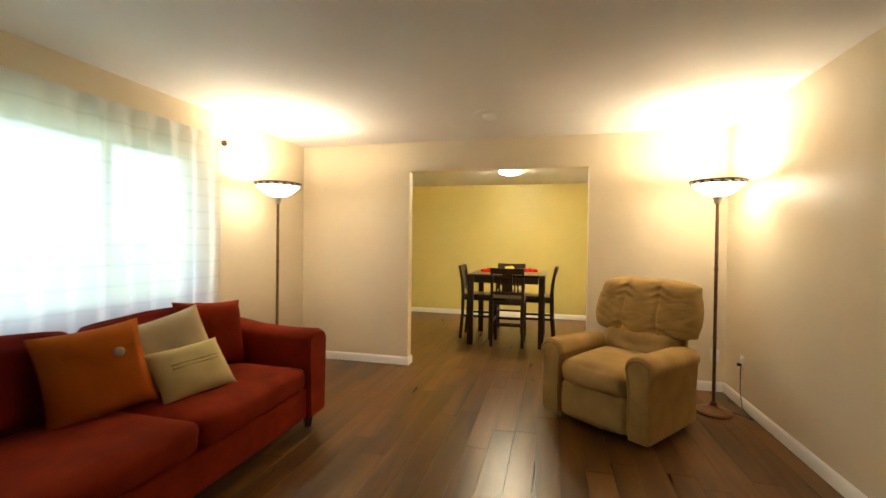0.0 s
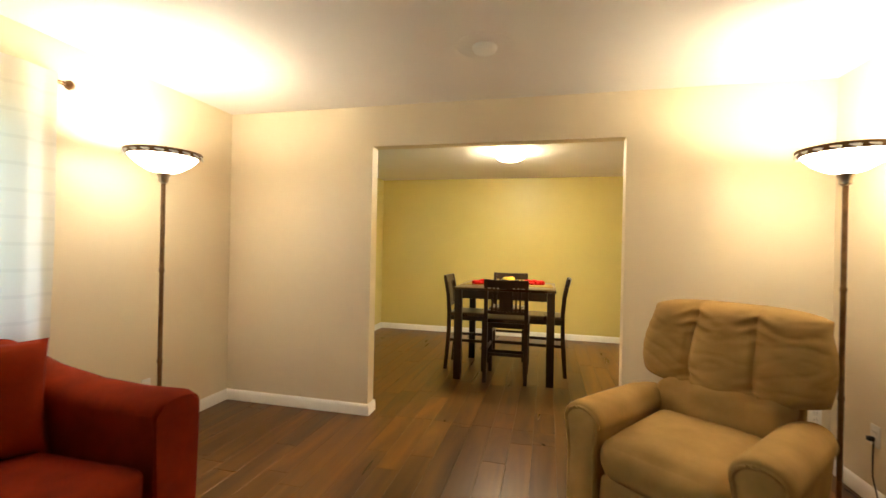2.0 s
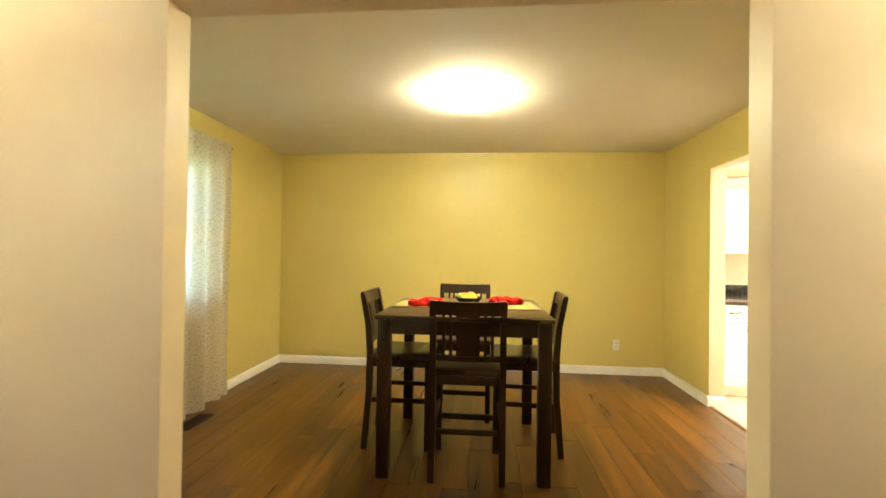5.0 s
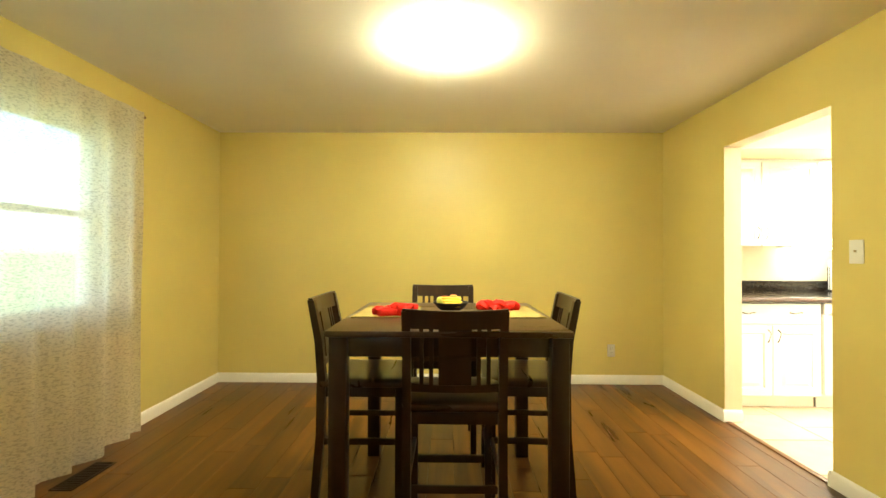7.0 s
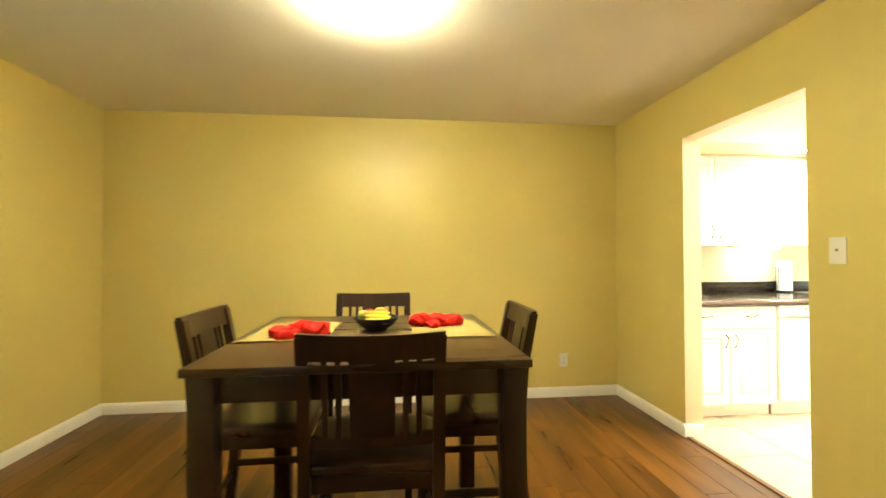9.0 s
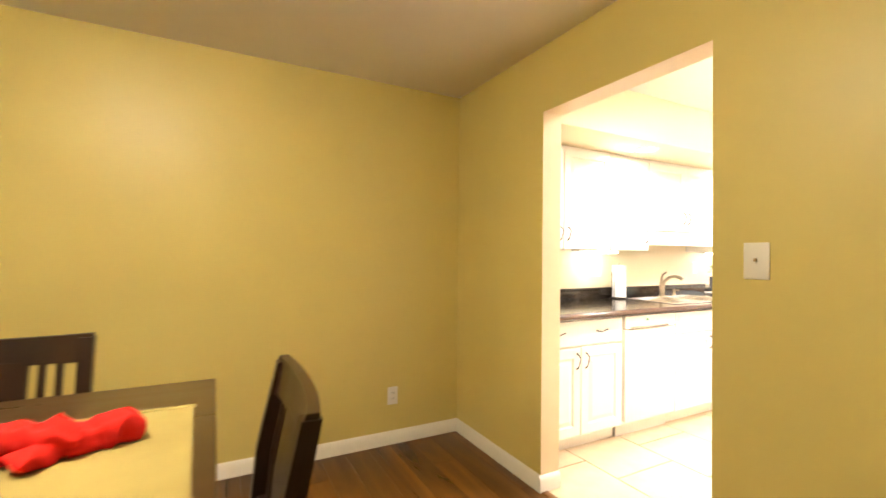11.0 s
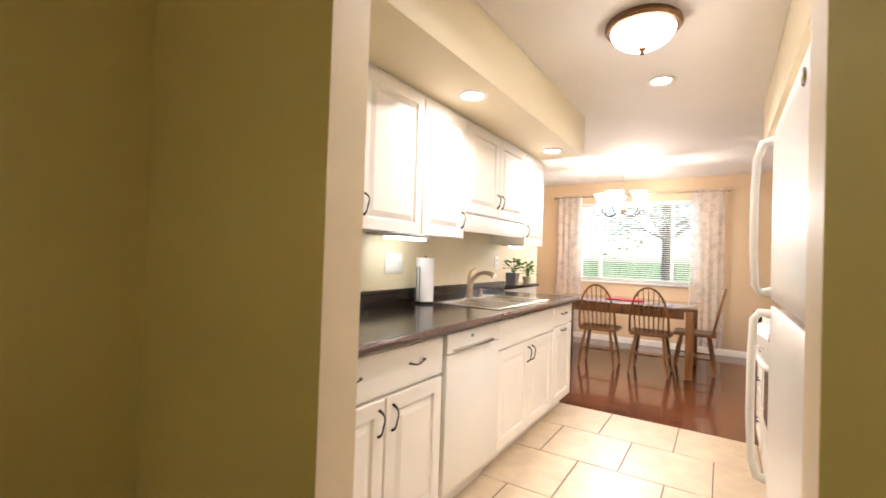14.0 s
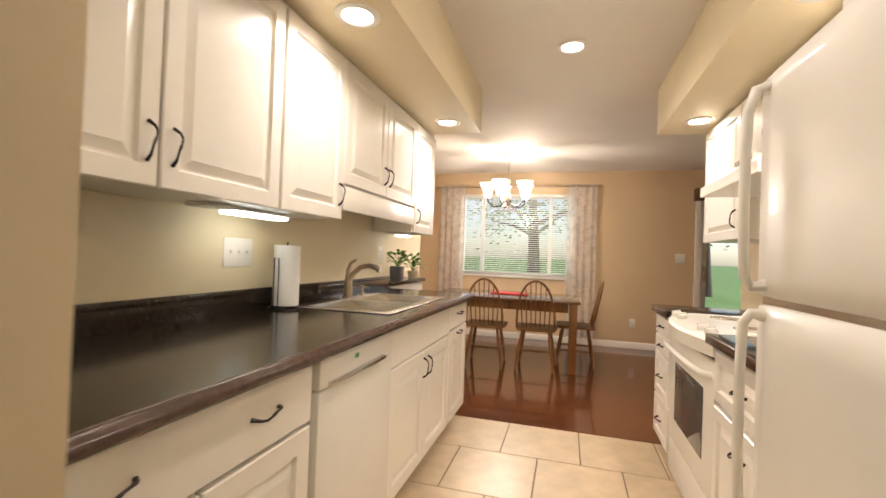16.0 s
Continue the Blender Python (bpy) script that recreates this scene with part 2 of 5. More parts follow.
VALANCE = wood("valance_brown_wood", (0.06, 0.025, 0.010), (0.11, 0.045, 0.018), (0.15, 0.07, 0.028), 0.4, "Y", 9.0)


# ---- mesh helpers ----
def put(name, bm, mats, parent=None, smooth=35, m=None):
    bmesh.ops.recalc_face_normals(bm, faces=bm.faces)
    me = bpy.data.meshes.new(name)
    bm.to_mesh(me)
    bm.free()
    for mt in (mats if isinstance(mats, (list, tuple)) else [mats]):
        me.materials.append(mt)
    if smooth:
        me.shade_smooth()
        me.set_sharp_from_angle(angle=radians(smooth))
    ob = new(name, me)
    if parent is not None:
        ob.parent = parent
    if m is not None:
        ob.matrix_local = m
    return ob


def thing(name, m, label, category, group="", kind=""):
    e = new(name)
    e.empty_display_size = 0.1
    e.matrix_world = m
    return tagged(e, label, category, group, kind)


def box(bm, x0, x1, y0, y1, z0, z1, bev=0.0, seg=2, m=None):
    r = bmesh.ops.create_cube(bm, size=1.0)
    vs = r["verts"]
    for v in vs:
        v.co = Vector((x0 + (v.co.x + 0.5) * (x1 - x0), y0 + (v.co.y + 0.5) * (y1 - y0), z0 + (v.co.z + 0.5) * (z1 - z0)))
    if m is not None:
        bmesh.ops.transform(bm, matrix=m, verts=vs)
    if bev > 0:
        es = list({e for v in vs for e in v.link_edges})
        bmesh.ops.bevel(bm, geom=es, offset=bev, segments=seg, affect="EDGES", profile=0.5)


def boxes(name, lst, mat, parent=None, bev=0.003, seg=2):
    bm = bmesh.new()
    for b in lst:
        box(bm, *b, bev=bev, seg=seg)
    return put(name, bm, mat, parent)


def lathe(bm, profile, seg=28, at=(0, 0, 0), m=None, caps=True):
    """Turns a profile of (radius, height) about the upright axis."""
    rings = []
    made = []
    for r, z in profile:
        ring = []
        for k in range(seg):
            a = 2 * math.pi * k / seg
            v = bm.verts.new((at[0] + r * math.cos(a), at[1] + r * math.sin(a), at[2] + z))
            ring.append(v)
            made.append(v)
        rings.append(ring)
    for a, b in zip(rings, rings[1:]):
        for k in range(seg):
            bm.faces.new((a[k], a[(k + 1) % seg], b[(k + 1) % seg], b[k]))
    if caps and profile[0][0] > 1e-4:
        bm.faces.new(rings[0][::-1])
    if caps and profile[-1][0] > 1e-4:
        bm.faces.new(rings[-1])
    bmesh.ops.remove_doubles(bm, verts=made, dist=1e-5)
    if m is not None:
        bmesh.ops.transform(bm, matrix=m, verts=[v for v in made if v.is_valid])


def tube(bm, pts, radius, seg=8, taper=None):
    """A round bar along points; taper gives a radius for each point."""
    pts = [Vector(p) for p in pts]
    rings = []
    up = Vector((0.12, 0.31, 0.94)).normalized()
    for i, p in enumerate(pts):
        d = (pts[min(i + 1, len(pts) - 1)] - pts[max(i - 1, 0)]).normalized()
        if abs(d.dot(up)) > 0.95:
            up = Vector((0.94, 0.12, 0.31)).normalized()
        s = d.cross(up).normalized()
        u = s.cross(d).normalized()
        r = taper[i] if taper else radius
        rings.append([bm.verts.new(p + s * (r * math.cos(2 * math.pi * k / seg)) + u * (r * math.sin(2 * math.pi * k / seg))) for k in range(seg)])
    for a, b in zip(rings, rings[1:]):
        for k in range(seg):
            bm.faces.new((a[k], a[(k + 1) % seg], b[(k + 1) % seg], b[k]))
    bm.faces.new(rings[0][::-1])
    bm.faces.new(rings[-1])


def soft(bm, size, r, n=10, bulge=0.0, m=None, wrinkle=0.0, freq=6.0, seed=0.0):
    """A stuffed block: rounded edges, faces that swell, and creases."""
    hx, hy, hz = (s / 2 for s in size)
    made = []
    tmp = bmesh.new()
    bmesh.ops.create_cube(tmp, size=2.0)
    bmesh.ops.subdivide_edges(tmp, edges=tmp.edges[:], cuts=n, use_grid_fill=True)
    vm = {}
    for v in tmp.verts:
        p = v.co.copy()
        q = Vector((p.x * hx, p.y * hy, p.z * hz))
        inner = Vector((max(-hx + r, min(hx - r, q.x)), max(-hy + r, min(hy - r, q.y)), max(-hz + r, min(hz - r, q.z))))
        d = q - inner
        if d.length > 1e-6:
            q = inner + d.normalized() * r
        c = Vector([1 - a * a for a in p])
        if abs(p.x) > 0.999:
            q.x += math.copysign(bulge * c.y * c.z, p.x)
        if abs(p.y) > 0.999:
            q.y += math.copysign(bulge * c.x * c.z, p.y)
        if abs(p.z) > 0.999:
            q.z += math.copysign(bulge * c.x * c.y, p.z)
        if wrinkle:
            w = noise.noise(Vector((q.x * freq + seed, q.y * freq * 0.6, q.z * freq * 1.6)))
            q += q.normalized() * (wrinkle * w)
        if m is not None:
            q = m @ q
        vm[v.index] = bm.verts.new(q)
    for f in tmp.faces:
        bm.faces.new([vm[v.index] for v in f.verts])
    tmp.free()


def pillow(bm, w, h, t, m, n=18, seed=0.0):
    """A square scatter cushion with drawn-out corners, standing in the xz plane."""
    grid = {}
    for s in (1, -1):
        for i in range(n + 1):
            for j in range(n + 1):
                u, v = 2 * i / n - 1, 2 * j / n - 1
                x = u * w / 2 * (1 - 0.07 * (1 - v * v) * abs(u) ** 3)
                z = v * h / 2 * (1 - 0.07 * (1 - u * u) * abs(v) ** 3)
                th = t / 2 * ((1 - u ** 4) * (1 - v ** 4)) ** 0.6
                th *= 1 + 0.10 * noise.noise(Vector((u * 2.2 + seed, v * 2.2, s)))
                edge = abs(u) > 0.999 or abs(v) > 0.999
                key = (0 if edge else s, i, j)
                if key not in grid:
                    grid[key] = bm.verts.new(m @ Vector((x, s * th, z)))
    for s in (1, -1):
        for i in range(n):
            for j in range(n):
                q = []
                for a, b in ((i, j), (i + 1, j), (i + 1, j + 1), (i, j + 1)):
                    edge = a in (0, n) or b in (0, n)
                    q.append(grid[(0 if edge else s, a, b)])
                bm.faces.new(q if s > 0 else q[::-1])


def panel_door(bm, x0, x1, z0, z1, y, t=0.02, rail=0.062, raised=True):
    """A moulded door or drawer front whose face looks to -y at y."""
    rings = [(0.0, t), (0.0, 0.004), (0.004, 0.0)]
    if raised:
        rings += [(rail, 0.0), (rail + 0.007, 0.011), (rail + 0.013, 0.011), (rail + 0.040, 0.0015)]
    loops = []
    for inset, d in rings:
        loops.append([bm.verts.new((a, y + d, b)) for a, b in ((x0 + inset, z0 + inset), (x1 - inset, z0 + inset), (x1 - inset, z1 - inset), (x0 + inset, z1 - inset))])
    for a, b in zip(loops, loops[1:]):
        for k in range(4):
            bm.faces.new((a[k], a[(k + 1) % 4], b[(k + 1) % 4], b[k]))
    bm.faces.new(loops[-1])
    bm.faces.new(loops[0][::-1])


def pull(parent, x, y, z, upright=True, length=0.10):
    """A black bowed pull with flattened ends, standing off a face that looks to -y."""
    bm = bmesh.new()
    pts = []
    for k in range(9):
        u = k / 8 * 2 - 1
        off = 0.026 * (1 - u ** 4) + 0.002
        a = u * length / 2
        s = 0.006 * math.sin(u * math.pi)
        pts.append((x + s, y - off, z + a) if upright else (x + a, y - off, z + s))
    tube(bm, pts, 0.003, 6, [0.0058, 0.0042, 0.0032, 0.0030, 0.0038, 0.0030, 0.0032, 0.0042, 0.0058])
    return put("handle", bm, IRON, parent)


def wall(name, plane, at, thick, span, height, holes, mats, pick, label):
    """A wall of a given thickness with openings cut through. plane 'x': stands at x = at and runs along y. pick(normal) gives the material slot."""
    us = sorted({span[0], span[1], *[h[0] for h in holes], *[h[1] for h in holes]})
    zs = sorted({0.0, height, *[h[2] for h in holes], *[h[3] for h in holes]})
    nu, nz = len(us) - 1, len(zs) - 1
    solid = {(i, k) for i in range(nu) for k in range(nz)
             if not any(h[0] - 1e-6 <= us[i] and us[i + 1] <= h[1] + 1e-6 and h[2] - 1e-6 <= zs[k] and zs[k + 1] <= h[3] + 1e-6 for h in holes)}
    bm = bmesh.new()
    cache = {}

    def vert(side, i, k):
        if (side, i, k) not in cache:
            d = at + side * thick
            cache[(side, i, k)] = bm.verts.new((d, us[i], zs[k]) if plane == "x" else (us[i], d, zs[k]))
        return cache[(side, i, k)]
    for i, k in solid:
        for s in (0, 1):
            bm.faces.new([vert(s, *c) for c in ((i, k), (i + 1, k), (i + 1, k + 1), (i, k + 1))])
        for di, dk, c1, c2 in ((-1, 0, (i, k), (i, k + 1)), (1, 0, (i + 1, k), (i + 1, k + 1)), (0, -1, (i, k), (i + 1, k)), (0, 1, (i, k + 1), (i + 1, k + 1))):
            if (i + di, k + dk) not in solid:
                bm.faces.new((vert(0, *c1), vert(0, *c2), vert(1, *c2), vert(1, *c1)))
    bmesh.ops.recalc_face_normals(bm, faces=bm.faces)
    for f in bm.faces:
        f.material_index = pick(f.normal)
    return tagged(put(name, bm, mats, smooth=0), label, "wall", kind="structure")


def base_run(name, runs, label):
    """White skirting: runs of (start, end, direction into the room)."""
    bm = bmesh.new()
    prof = [(0, 0), (0.016, 0), (0.016, 0.062), (0.012, 0.072), (0.008, 0.082), (0.0, 0.088)]
    for (xa, ya), (xb, yb), (nx, ny) in runs:
        loops = []
        for px, py in ((xa, ya), (xb, yb)):
            loops.append([bm.verts.new((px + nx * d, py + ny * d, 0.001 + h)) for d, h in prof])
        n = len(prof)
        for k in range(n):
            bm.faces.new((loops[0][k], loops[0][(k + 1) % n], loops[1][(k + 1) % n], loops[1][k]))
        bm.faces.new(loops[0])
        bm.faces.new(loops[1][::-1])
    return tagged(put(name, bm, TRIM), label, "baseboard", kind="structure")


# ---- setting: the shell ----
H = 2.44
WX, EX = -2.59, 1.80        # living room side walls
PY0, PY1 = 4.89, 5.00       # partition between living and dining room
DX, DX2 = 1.74, 1.87        # wall between dining room and kitchen
NY = 8.45                   # far dining wall
KY = 8.415                  # kitchen back wall
RY = 5.87                   # kitchen wall behind range and refrigerator
FX = 8.0                    # far wall of the breakfast area
S0 = -1.6                   # living room back wall

wall("wall_west_living", "x", WX, -0.22, (S0, 4.945), H, [(0.45, 3.36, 0.86, 2.05)], [CREAM, TRIM], lambda n: 0 if n.x > 0.5 else 1, "warm cream painted wall with a wide window")
wall("wall_west_dining", "x", WX, -0.22, (4.945, 8.6), H, [(5.75, 7.08, 0.88, 2.06)], [OLIVE, TRIM], lambda n: 0 if n.x > 0.5 else 1, "yellow olive painted wall with one window")
wall("wall_partition", "y", PY0, PY1 - PY0, (WX, 2.2), H, [(-1.29, 0.58, 0.0, 2.122)], [CREAM, OLIVE, JAMB], lambda n: 1 if n.y > 0.5 else (0 if n.y < -0.5 else 2), "wall with a wide cased opening between two rooms")
wall("wall_east_living", "x", EX, 0.2, (S0, PY0), H, [], [CREAM], lambda n: 0, "plain warm cream painted wall")
wall("wall_south_living", "y", S0, -0.15, (WX - 0.2, EX + 0.2), H, [], [CREAM], lambda n: 0, "plain warm cream painted wall")
wall("wall_north_dining", "y", NY, 0.12, (WX, DX), H, [], [OLIVE], lambda n: 0, "plain yellow olive painted wall")
wall("wall_east_dining", "x", DX, DX2 - DX, (PY1, NY + 0.12), H, [(6.612, 7.527, 0.0, 2.075)], [OLIVE, KITCHEN, JAMB], lambda n: 0 if n.x < -0.5 else (1 if n.x > 0.5 else 2), "yellow olive wall with an open doorway to the kitchen")
wall("wall_north_kitchen", "y", KY, 0.14, (DX2, 4.66), H, [], [KITCHEN], lambda n: 0, "cream painted kitchen wall above the counter")
wall("wall_north_nook", "y", 8.82, 0.14, (4.52, 6.60), H, [], [KITCHEN], lambda n: 0, "cream painted wall of a shallow nook")
wall("wall_nook_return", "x", 6.48, 0.12, (8.96, 9.75), H, [], [TAN], lambda n: 0, "short return of tan painted wall")
wall("wall_north_breakfast", "y", 9.75, 0.14, (6.48, FX), H, [], [TAN], lambda n: 0, "plain tan painted wall")
wall("wall_east_breakfast", "x", FX, 0.2, (3.6, 9.89), H, [(7.00, 8.66, 0.91, 2.12), (4.235, 5.385, 0.02, 2.04)], [TAN, TRIM], lambda n: 0 if n.x < -0.5 else 1, "tan painted wall with a wide window and patio door")
wall("wall_south_kitchen", "y", RY, -0.12, (DX2, 5.15), H, [], [KITCHEN], lambda n: 0, "cream painted kitchen wall behind the range")
wall("wall_south_return", "x", 5.03, 0.12, (3.6, 5.75), H, [], [TAN], lambda n: 0, "plain tan painted return wall")
wall("wall_south_breakfast", "y", 3.6, -0.12, (5.03, FX + 0.2), H, [], [TAN], lambda n: 0, "plain tan painted wall")

bm = bmesh.new()
box(bm, WX - 0.2, FX + 0.2, S0 - 0.15, 9.9, H, H + 0.12)
tagged(put("ceiling", bm, CEIL, smooth=0), "smooth off-white painted ceiling", "ceiling", kind="structure")
for nm, ya, yb, x1 in (("soffit_sink_side", 7.725, KY, 4.74), ("soffit_range_side", RY, 6.478, 5.0)):
    bm = bmesh.new()
    box(bm, DX2 + 0.001, x1, ya, yb, 2.112, H - 0.001, 0.004)
    tagged(put(nm, bm, KITCHEN), "cream painted boxed soffit above kitchen cabinets", "soffit", kind="structure")

base_run("baseboard_living", [((WX, PY0), (-1.29, PY0), (0, -1)), ((0.58, PY0), (EX, PY0), (0, -1)), ((WX, S0), (WX, PY0), (1, 0)), ((EX, S0), (EX, PY0), (-1, 0)),
                              ((-1.29, PY0 - 0.016), (-1.29, PY1 + 0.016), (1, 0)), ((0.58, PY0 - 0.016), (0.58, PY1 + 0.016), (-1, 0))], "white moulded baseboard of the living room")
base_run("baseboard_dining", [((WX, NY), (DX, NY), (0, -1)), ((WX, PY1), (WX, NY), (1, 0)), ((DX, 7.527), (DX, NY), (-1, 0)), ((DX, PY1), (DX, 6.612), (-1, 0)),
                              ((DX - 0.016, 7.527), (DX2, 7.527), (0, -1)), ((DX - 0.016, 6.612), (DX2, 6.612), (0, 1)),
                              ((WX, PY1), (-1.29, PY1), (0, 1)), ((0.58, PY1), (DX, PY1), (0, 1))], "white moulded baseboard of the dining room")
base_run("baseboard_breakfast", [((FX, 5.465), (FX, 9.75), (-1, 0)), ((FX, 3.6), (FX, 4.16), (-1, 0)), ((6.60, 9.75), (FX, 9.75), (0, -1))], "white moulded baseboard of the breakfast area")

# ---- windows ----
def window(name, plane_x, y0, y1, z0, z1, inward, uprights, rails, label):
    """A white framed window in a wall that runs along y. inward: +1 if the room lies at greater x."""
    e = thing(name, pose(plane_x, (y0 + y1) / 2, z0), label, "window", kind="structure")
    w, h = y1 - y0, z1 - z0
    d0, d1 = sorted((-inward * 0.06, -inward * 0.13))
    f = 0.05
    boxes("frame", [(d0, d1, -w / 2, -w / 2 + f, 0, h), (d0, d1, w / 2 - f, w / 2, 0, h), (d0, d1, -w / 2 + f, w / 2 - f, 0, f), (d0, d1, -w / 2 + f, w / 2 - f, h - f, h)], TRIM, e)
    bars = [(d0 + 0.01, d1 - 0.01, u - 0.025, u + 0.025, f, h - f) for u in uprights]
    cuts = sorted([-w / 2 + f, *[v for u in uprights for v in (u - 0.025, u + 0.025)], w / 2 - f])
    for r in rails:
        bars += [(d0 + 0.01, d1 - 0.01, cuts[k], cuts[k + 1], r - 0.02, r + 0.02) for k in range(0, len(cuts), 2)]
    if bars:
        boxes("mullion", bars, TRIM, e)
    g = boxes("pane", [((d0 + d1) / 2 - 0.003, (d0 + d1) / 2 + 0.003, -w / 2 + 0.02, w / 2 - 0.02, 0.02, h - 0.02)], PANE, e, bev=0)
    g.visible_shadow = False
    s0, s1 = sorted((inward * 0.03, -inward * 0.06))
    boxes("sill", [(s0, s1, -w / 2 - 0.03, w / 2 + 0.03, -0.022, 0.0)], TRIM, e, bev=0.004)
    return e


window("window_1", WX, 0.45, 3.36, 0.86, 2.05, 1, (-0.75, 0.75), (), "wide white framed window behind sheer curtains")
window("window_2", WX, 5.75, 7.08, 0.88, 2.06, 1, (0.0,), (0.62,), "white framed double-hung window behind sheer curtains")
window("window_3", FX, 7.00, 8.66, 0.91, 2.12, -1, (-0.50, 0.50), (), "wide white framed window with horizontal blinds")
door = thing("door_1", pose(FX, 4.81, 0.02), "white framed glass patio door to the lawn", "door", kind="structure")
boxes("frame", [(0.03, 0.12, -0.575, -0.50, 0, 2.02), (0.03, 0.12, 0.50, 0.575, 0, 2.02), (0.03, 0.12, -0.50, 0.50, 0, 0.10), (0.03, 0.12, -0.50, 0.50, 1.93, 2.02)], TRIM, door)
boxes("pane", [(0.07, 0.078, -0.50, 0.50, 0.10, 1.93)], PANE, door, bev=0).visible_shadow = False
boxes("casing", [(-0.018, 0.0, 0.575, 0.65, -0.02, 2.09), (-0.018, 0.0, -0.65, -0.575, -0.02, 2.09), (-0.018, 0.0, -0.575, 0.575, 2.022, 2.09)], TRIM, door)
boxes("handle", [(-0.03, 0.03, 0.515, 0.545, 0.95, 1.15)], NICKEL, door, bev=0.008)

# blinds of the breakfast window
blind = thing("window_blind", pose(FX + 0.028, 7.83, 0.915), "white horizontal slatted blind lowered over the window", "blind")
slat = None
for k in range(38):
    if slat is None:
        bm = bmesh.new()
        box(bm, -0.012, 0.012, -0.81, 0.81, -0.0012, 0.0012)
        slat = put("slat", bm, PLASTIC, blind, smooth=0)
        sm = slat.data
    else:
        slat = new("slat", sm)
        slat.parent = blind
    slat.matrix_local = pose(0, 0, 0.03 + k * 0.0305, 0, 22, 0)
boxes("headrail", [(-0.02, 0.02, -0.815, 0.815, 1.165, 1.215)], PLASTIC, blind)


# ---- curtains ----
def curtain(name, x, y0, y1, z0, z1, mat, waves, depth, label, group, header=0.06, seed=1.0):
    e = thing(name, pose(x, (y0 + y1) / 2, 0), label, "curtain", group)
    bm = bmesh.new()
    nu, nv = int(waves * 10), 24
    w = y1 - y0
    g = []
    for i in range(nu + 1):
        u = i / nu
        col = []
        for k in range(nv + 1):
            v = k / nv
            z = z0 + (z1 - z0) * v
            ph = 2 * math.pi * waves * (u + 0.012 * noise.noise(Vector((u * 9, v * 1.5, seed))))
            amp = depth * (0.55 + 0.45 * (1 - v)) * (0.35 if v > 0.97 else 1.0) * (0.7 + 0.6 * abs(noise.noise(Vector((u * waves * 0.6, seed, 2.0)))))
            col.append(bm.verts.new((amp * math.sin(ph) + 0.01 * noise.noise(Vector((u * 12, v * 3, seed))), -w / 2 + u * w + 0.006 * math.sin(ph * 2), z + (0.008 * math.sin(u * 23) if k == 0 else 0))))
        g.append(col)
    for i in range(nu):
        for k in range(nv):
            bm.faces.new((g[i][k], g[i + 1][k], g[i + 1][k + 1], g[i][k + 1]))
    put("cloth", bm, mat, e, smooth=180)
    return e


def rod(name, x, y0, y1, z, wall_x, mat, label, r=0.010, ball=0.028):
    e = thing(name, pose(x, (y0 + y1) / 2, z), label, "curtain rod")
    w = (y1 - y0) / 2
    bm = bmesh.new()
    tube(bm, [(0, -w, 0), (0, w, 0)], r, 12)
    put("pole", bm, mat, e)
    for s in (-1, 1):
        bm = bmesh.new()
        lathe(bm, [(0.0, 0.0), (r * 1.3, 0.002), (r * 0.9, 0.012), (ball * 0.8, 0.022), (ball, 0.036), (ball * 0.75, 0.052), (ball * 0.3, 0.060), (0.0, 0.063)], 14, m=pose(0, s * w, 0, -90 * s, 0, 0))
        put("finial", bm, mat, e)
        bm = bmesh.new()
        tube(bm, [(0, s * (w - 0.06), 0), ((wall_x - x), s * (w - 0.06), 0)], r * 0.8, 8)
        put("bracket", bm, mat, e)
    return e


curtain("sheer_curtain", -2.464, 0.25, 1.86, 0.05, 2.215, SHEER1, 9, 0.040, "white sheer striped curtain hanging over the window", "living room curtains", seed=1.3)
curtain("sheer_curtain", -2.464, 1.84, 3.44, 0.05, 2.215, SHEER1, 9, 0.040, "white sheer striped curtain hanging over the window", "living room curtains", seed=4.7)
rod("curtain_rod", -2.50, 0.15, 3.49, 2.18, WX, BRONZE, "dark bronze curtain rod with ball finials")
curtain("sheer_curtain", -2.472, 5.45, 7.225, 0.03, 2.235, SHEER2, 8, 0.052, "flecked sheer curtain reaching down to the wood floor", "dining room curtains", seed=7.1)
rod("curtain_rod", -2.505, 5.42, 7.225, 2.215, WX, BRONZE, "thin bronze curtain rod over the dining window", 0.007, 0.014)
curtain("grommet_curtain", 7.90, 6.70, 7.10, 0.10, 2.245, SHEER3, 4, 0.035, "white leaf patterned sheer curtain panel", "breakfast curtains", seed=2.2)
curtain("grommet_curtain", 7.90, 8.58, 8.97, 0.10, 2.245, SHEER3, 4, 0.035, "white leaf patterned sheer curtain panel", "breakfast curtains", seed=5.2)
rod("curtain_rod", 7.90, 6.70, 8.98, 2.215, FX, NICKEL, "brushed nickel curtain rod over the breakfast window", 0.010, 0.024)
val = thing("door_valance", pose(7.93, 4.83, 2.02), "brown wooden valance above the patio door", "valance")
boxes("board", [(-0.06, 0.065, -0.72, 0.66, 0.0, 0.16)], VALANCE, val, bev=0.006)


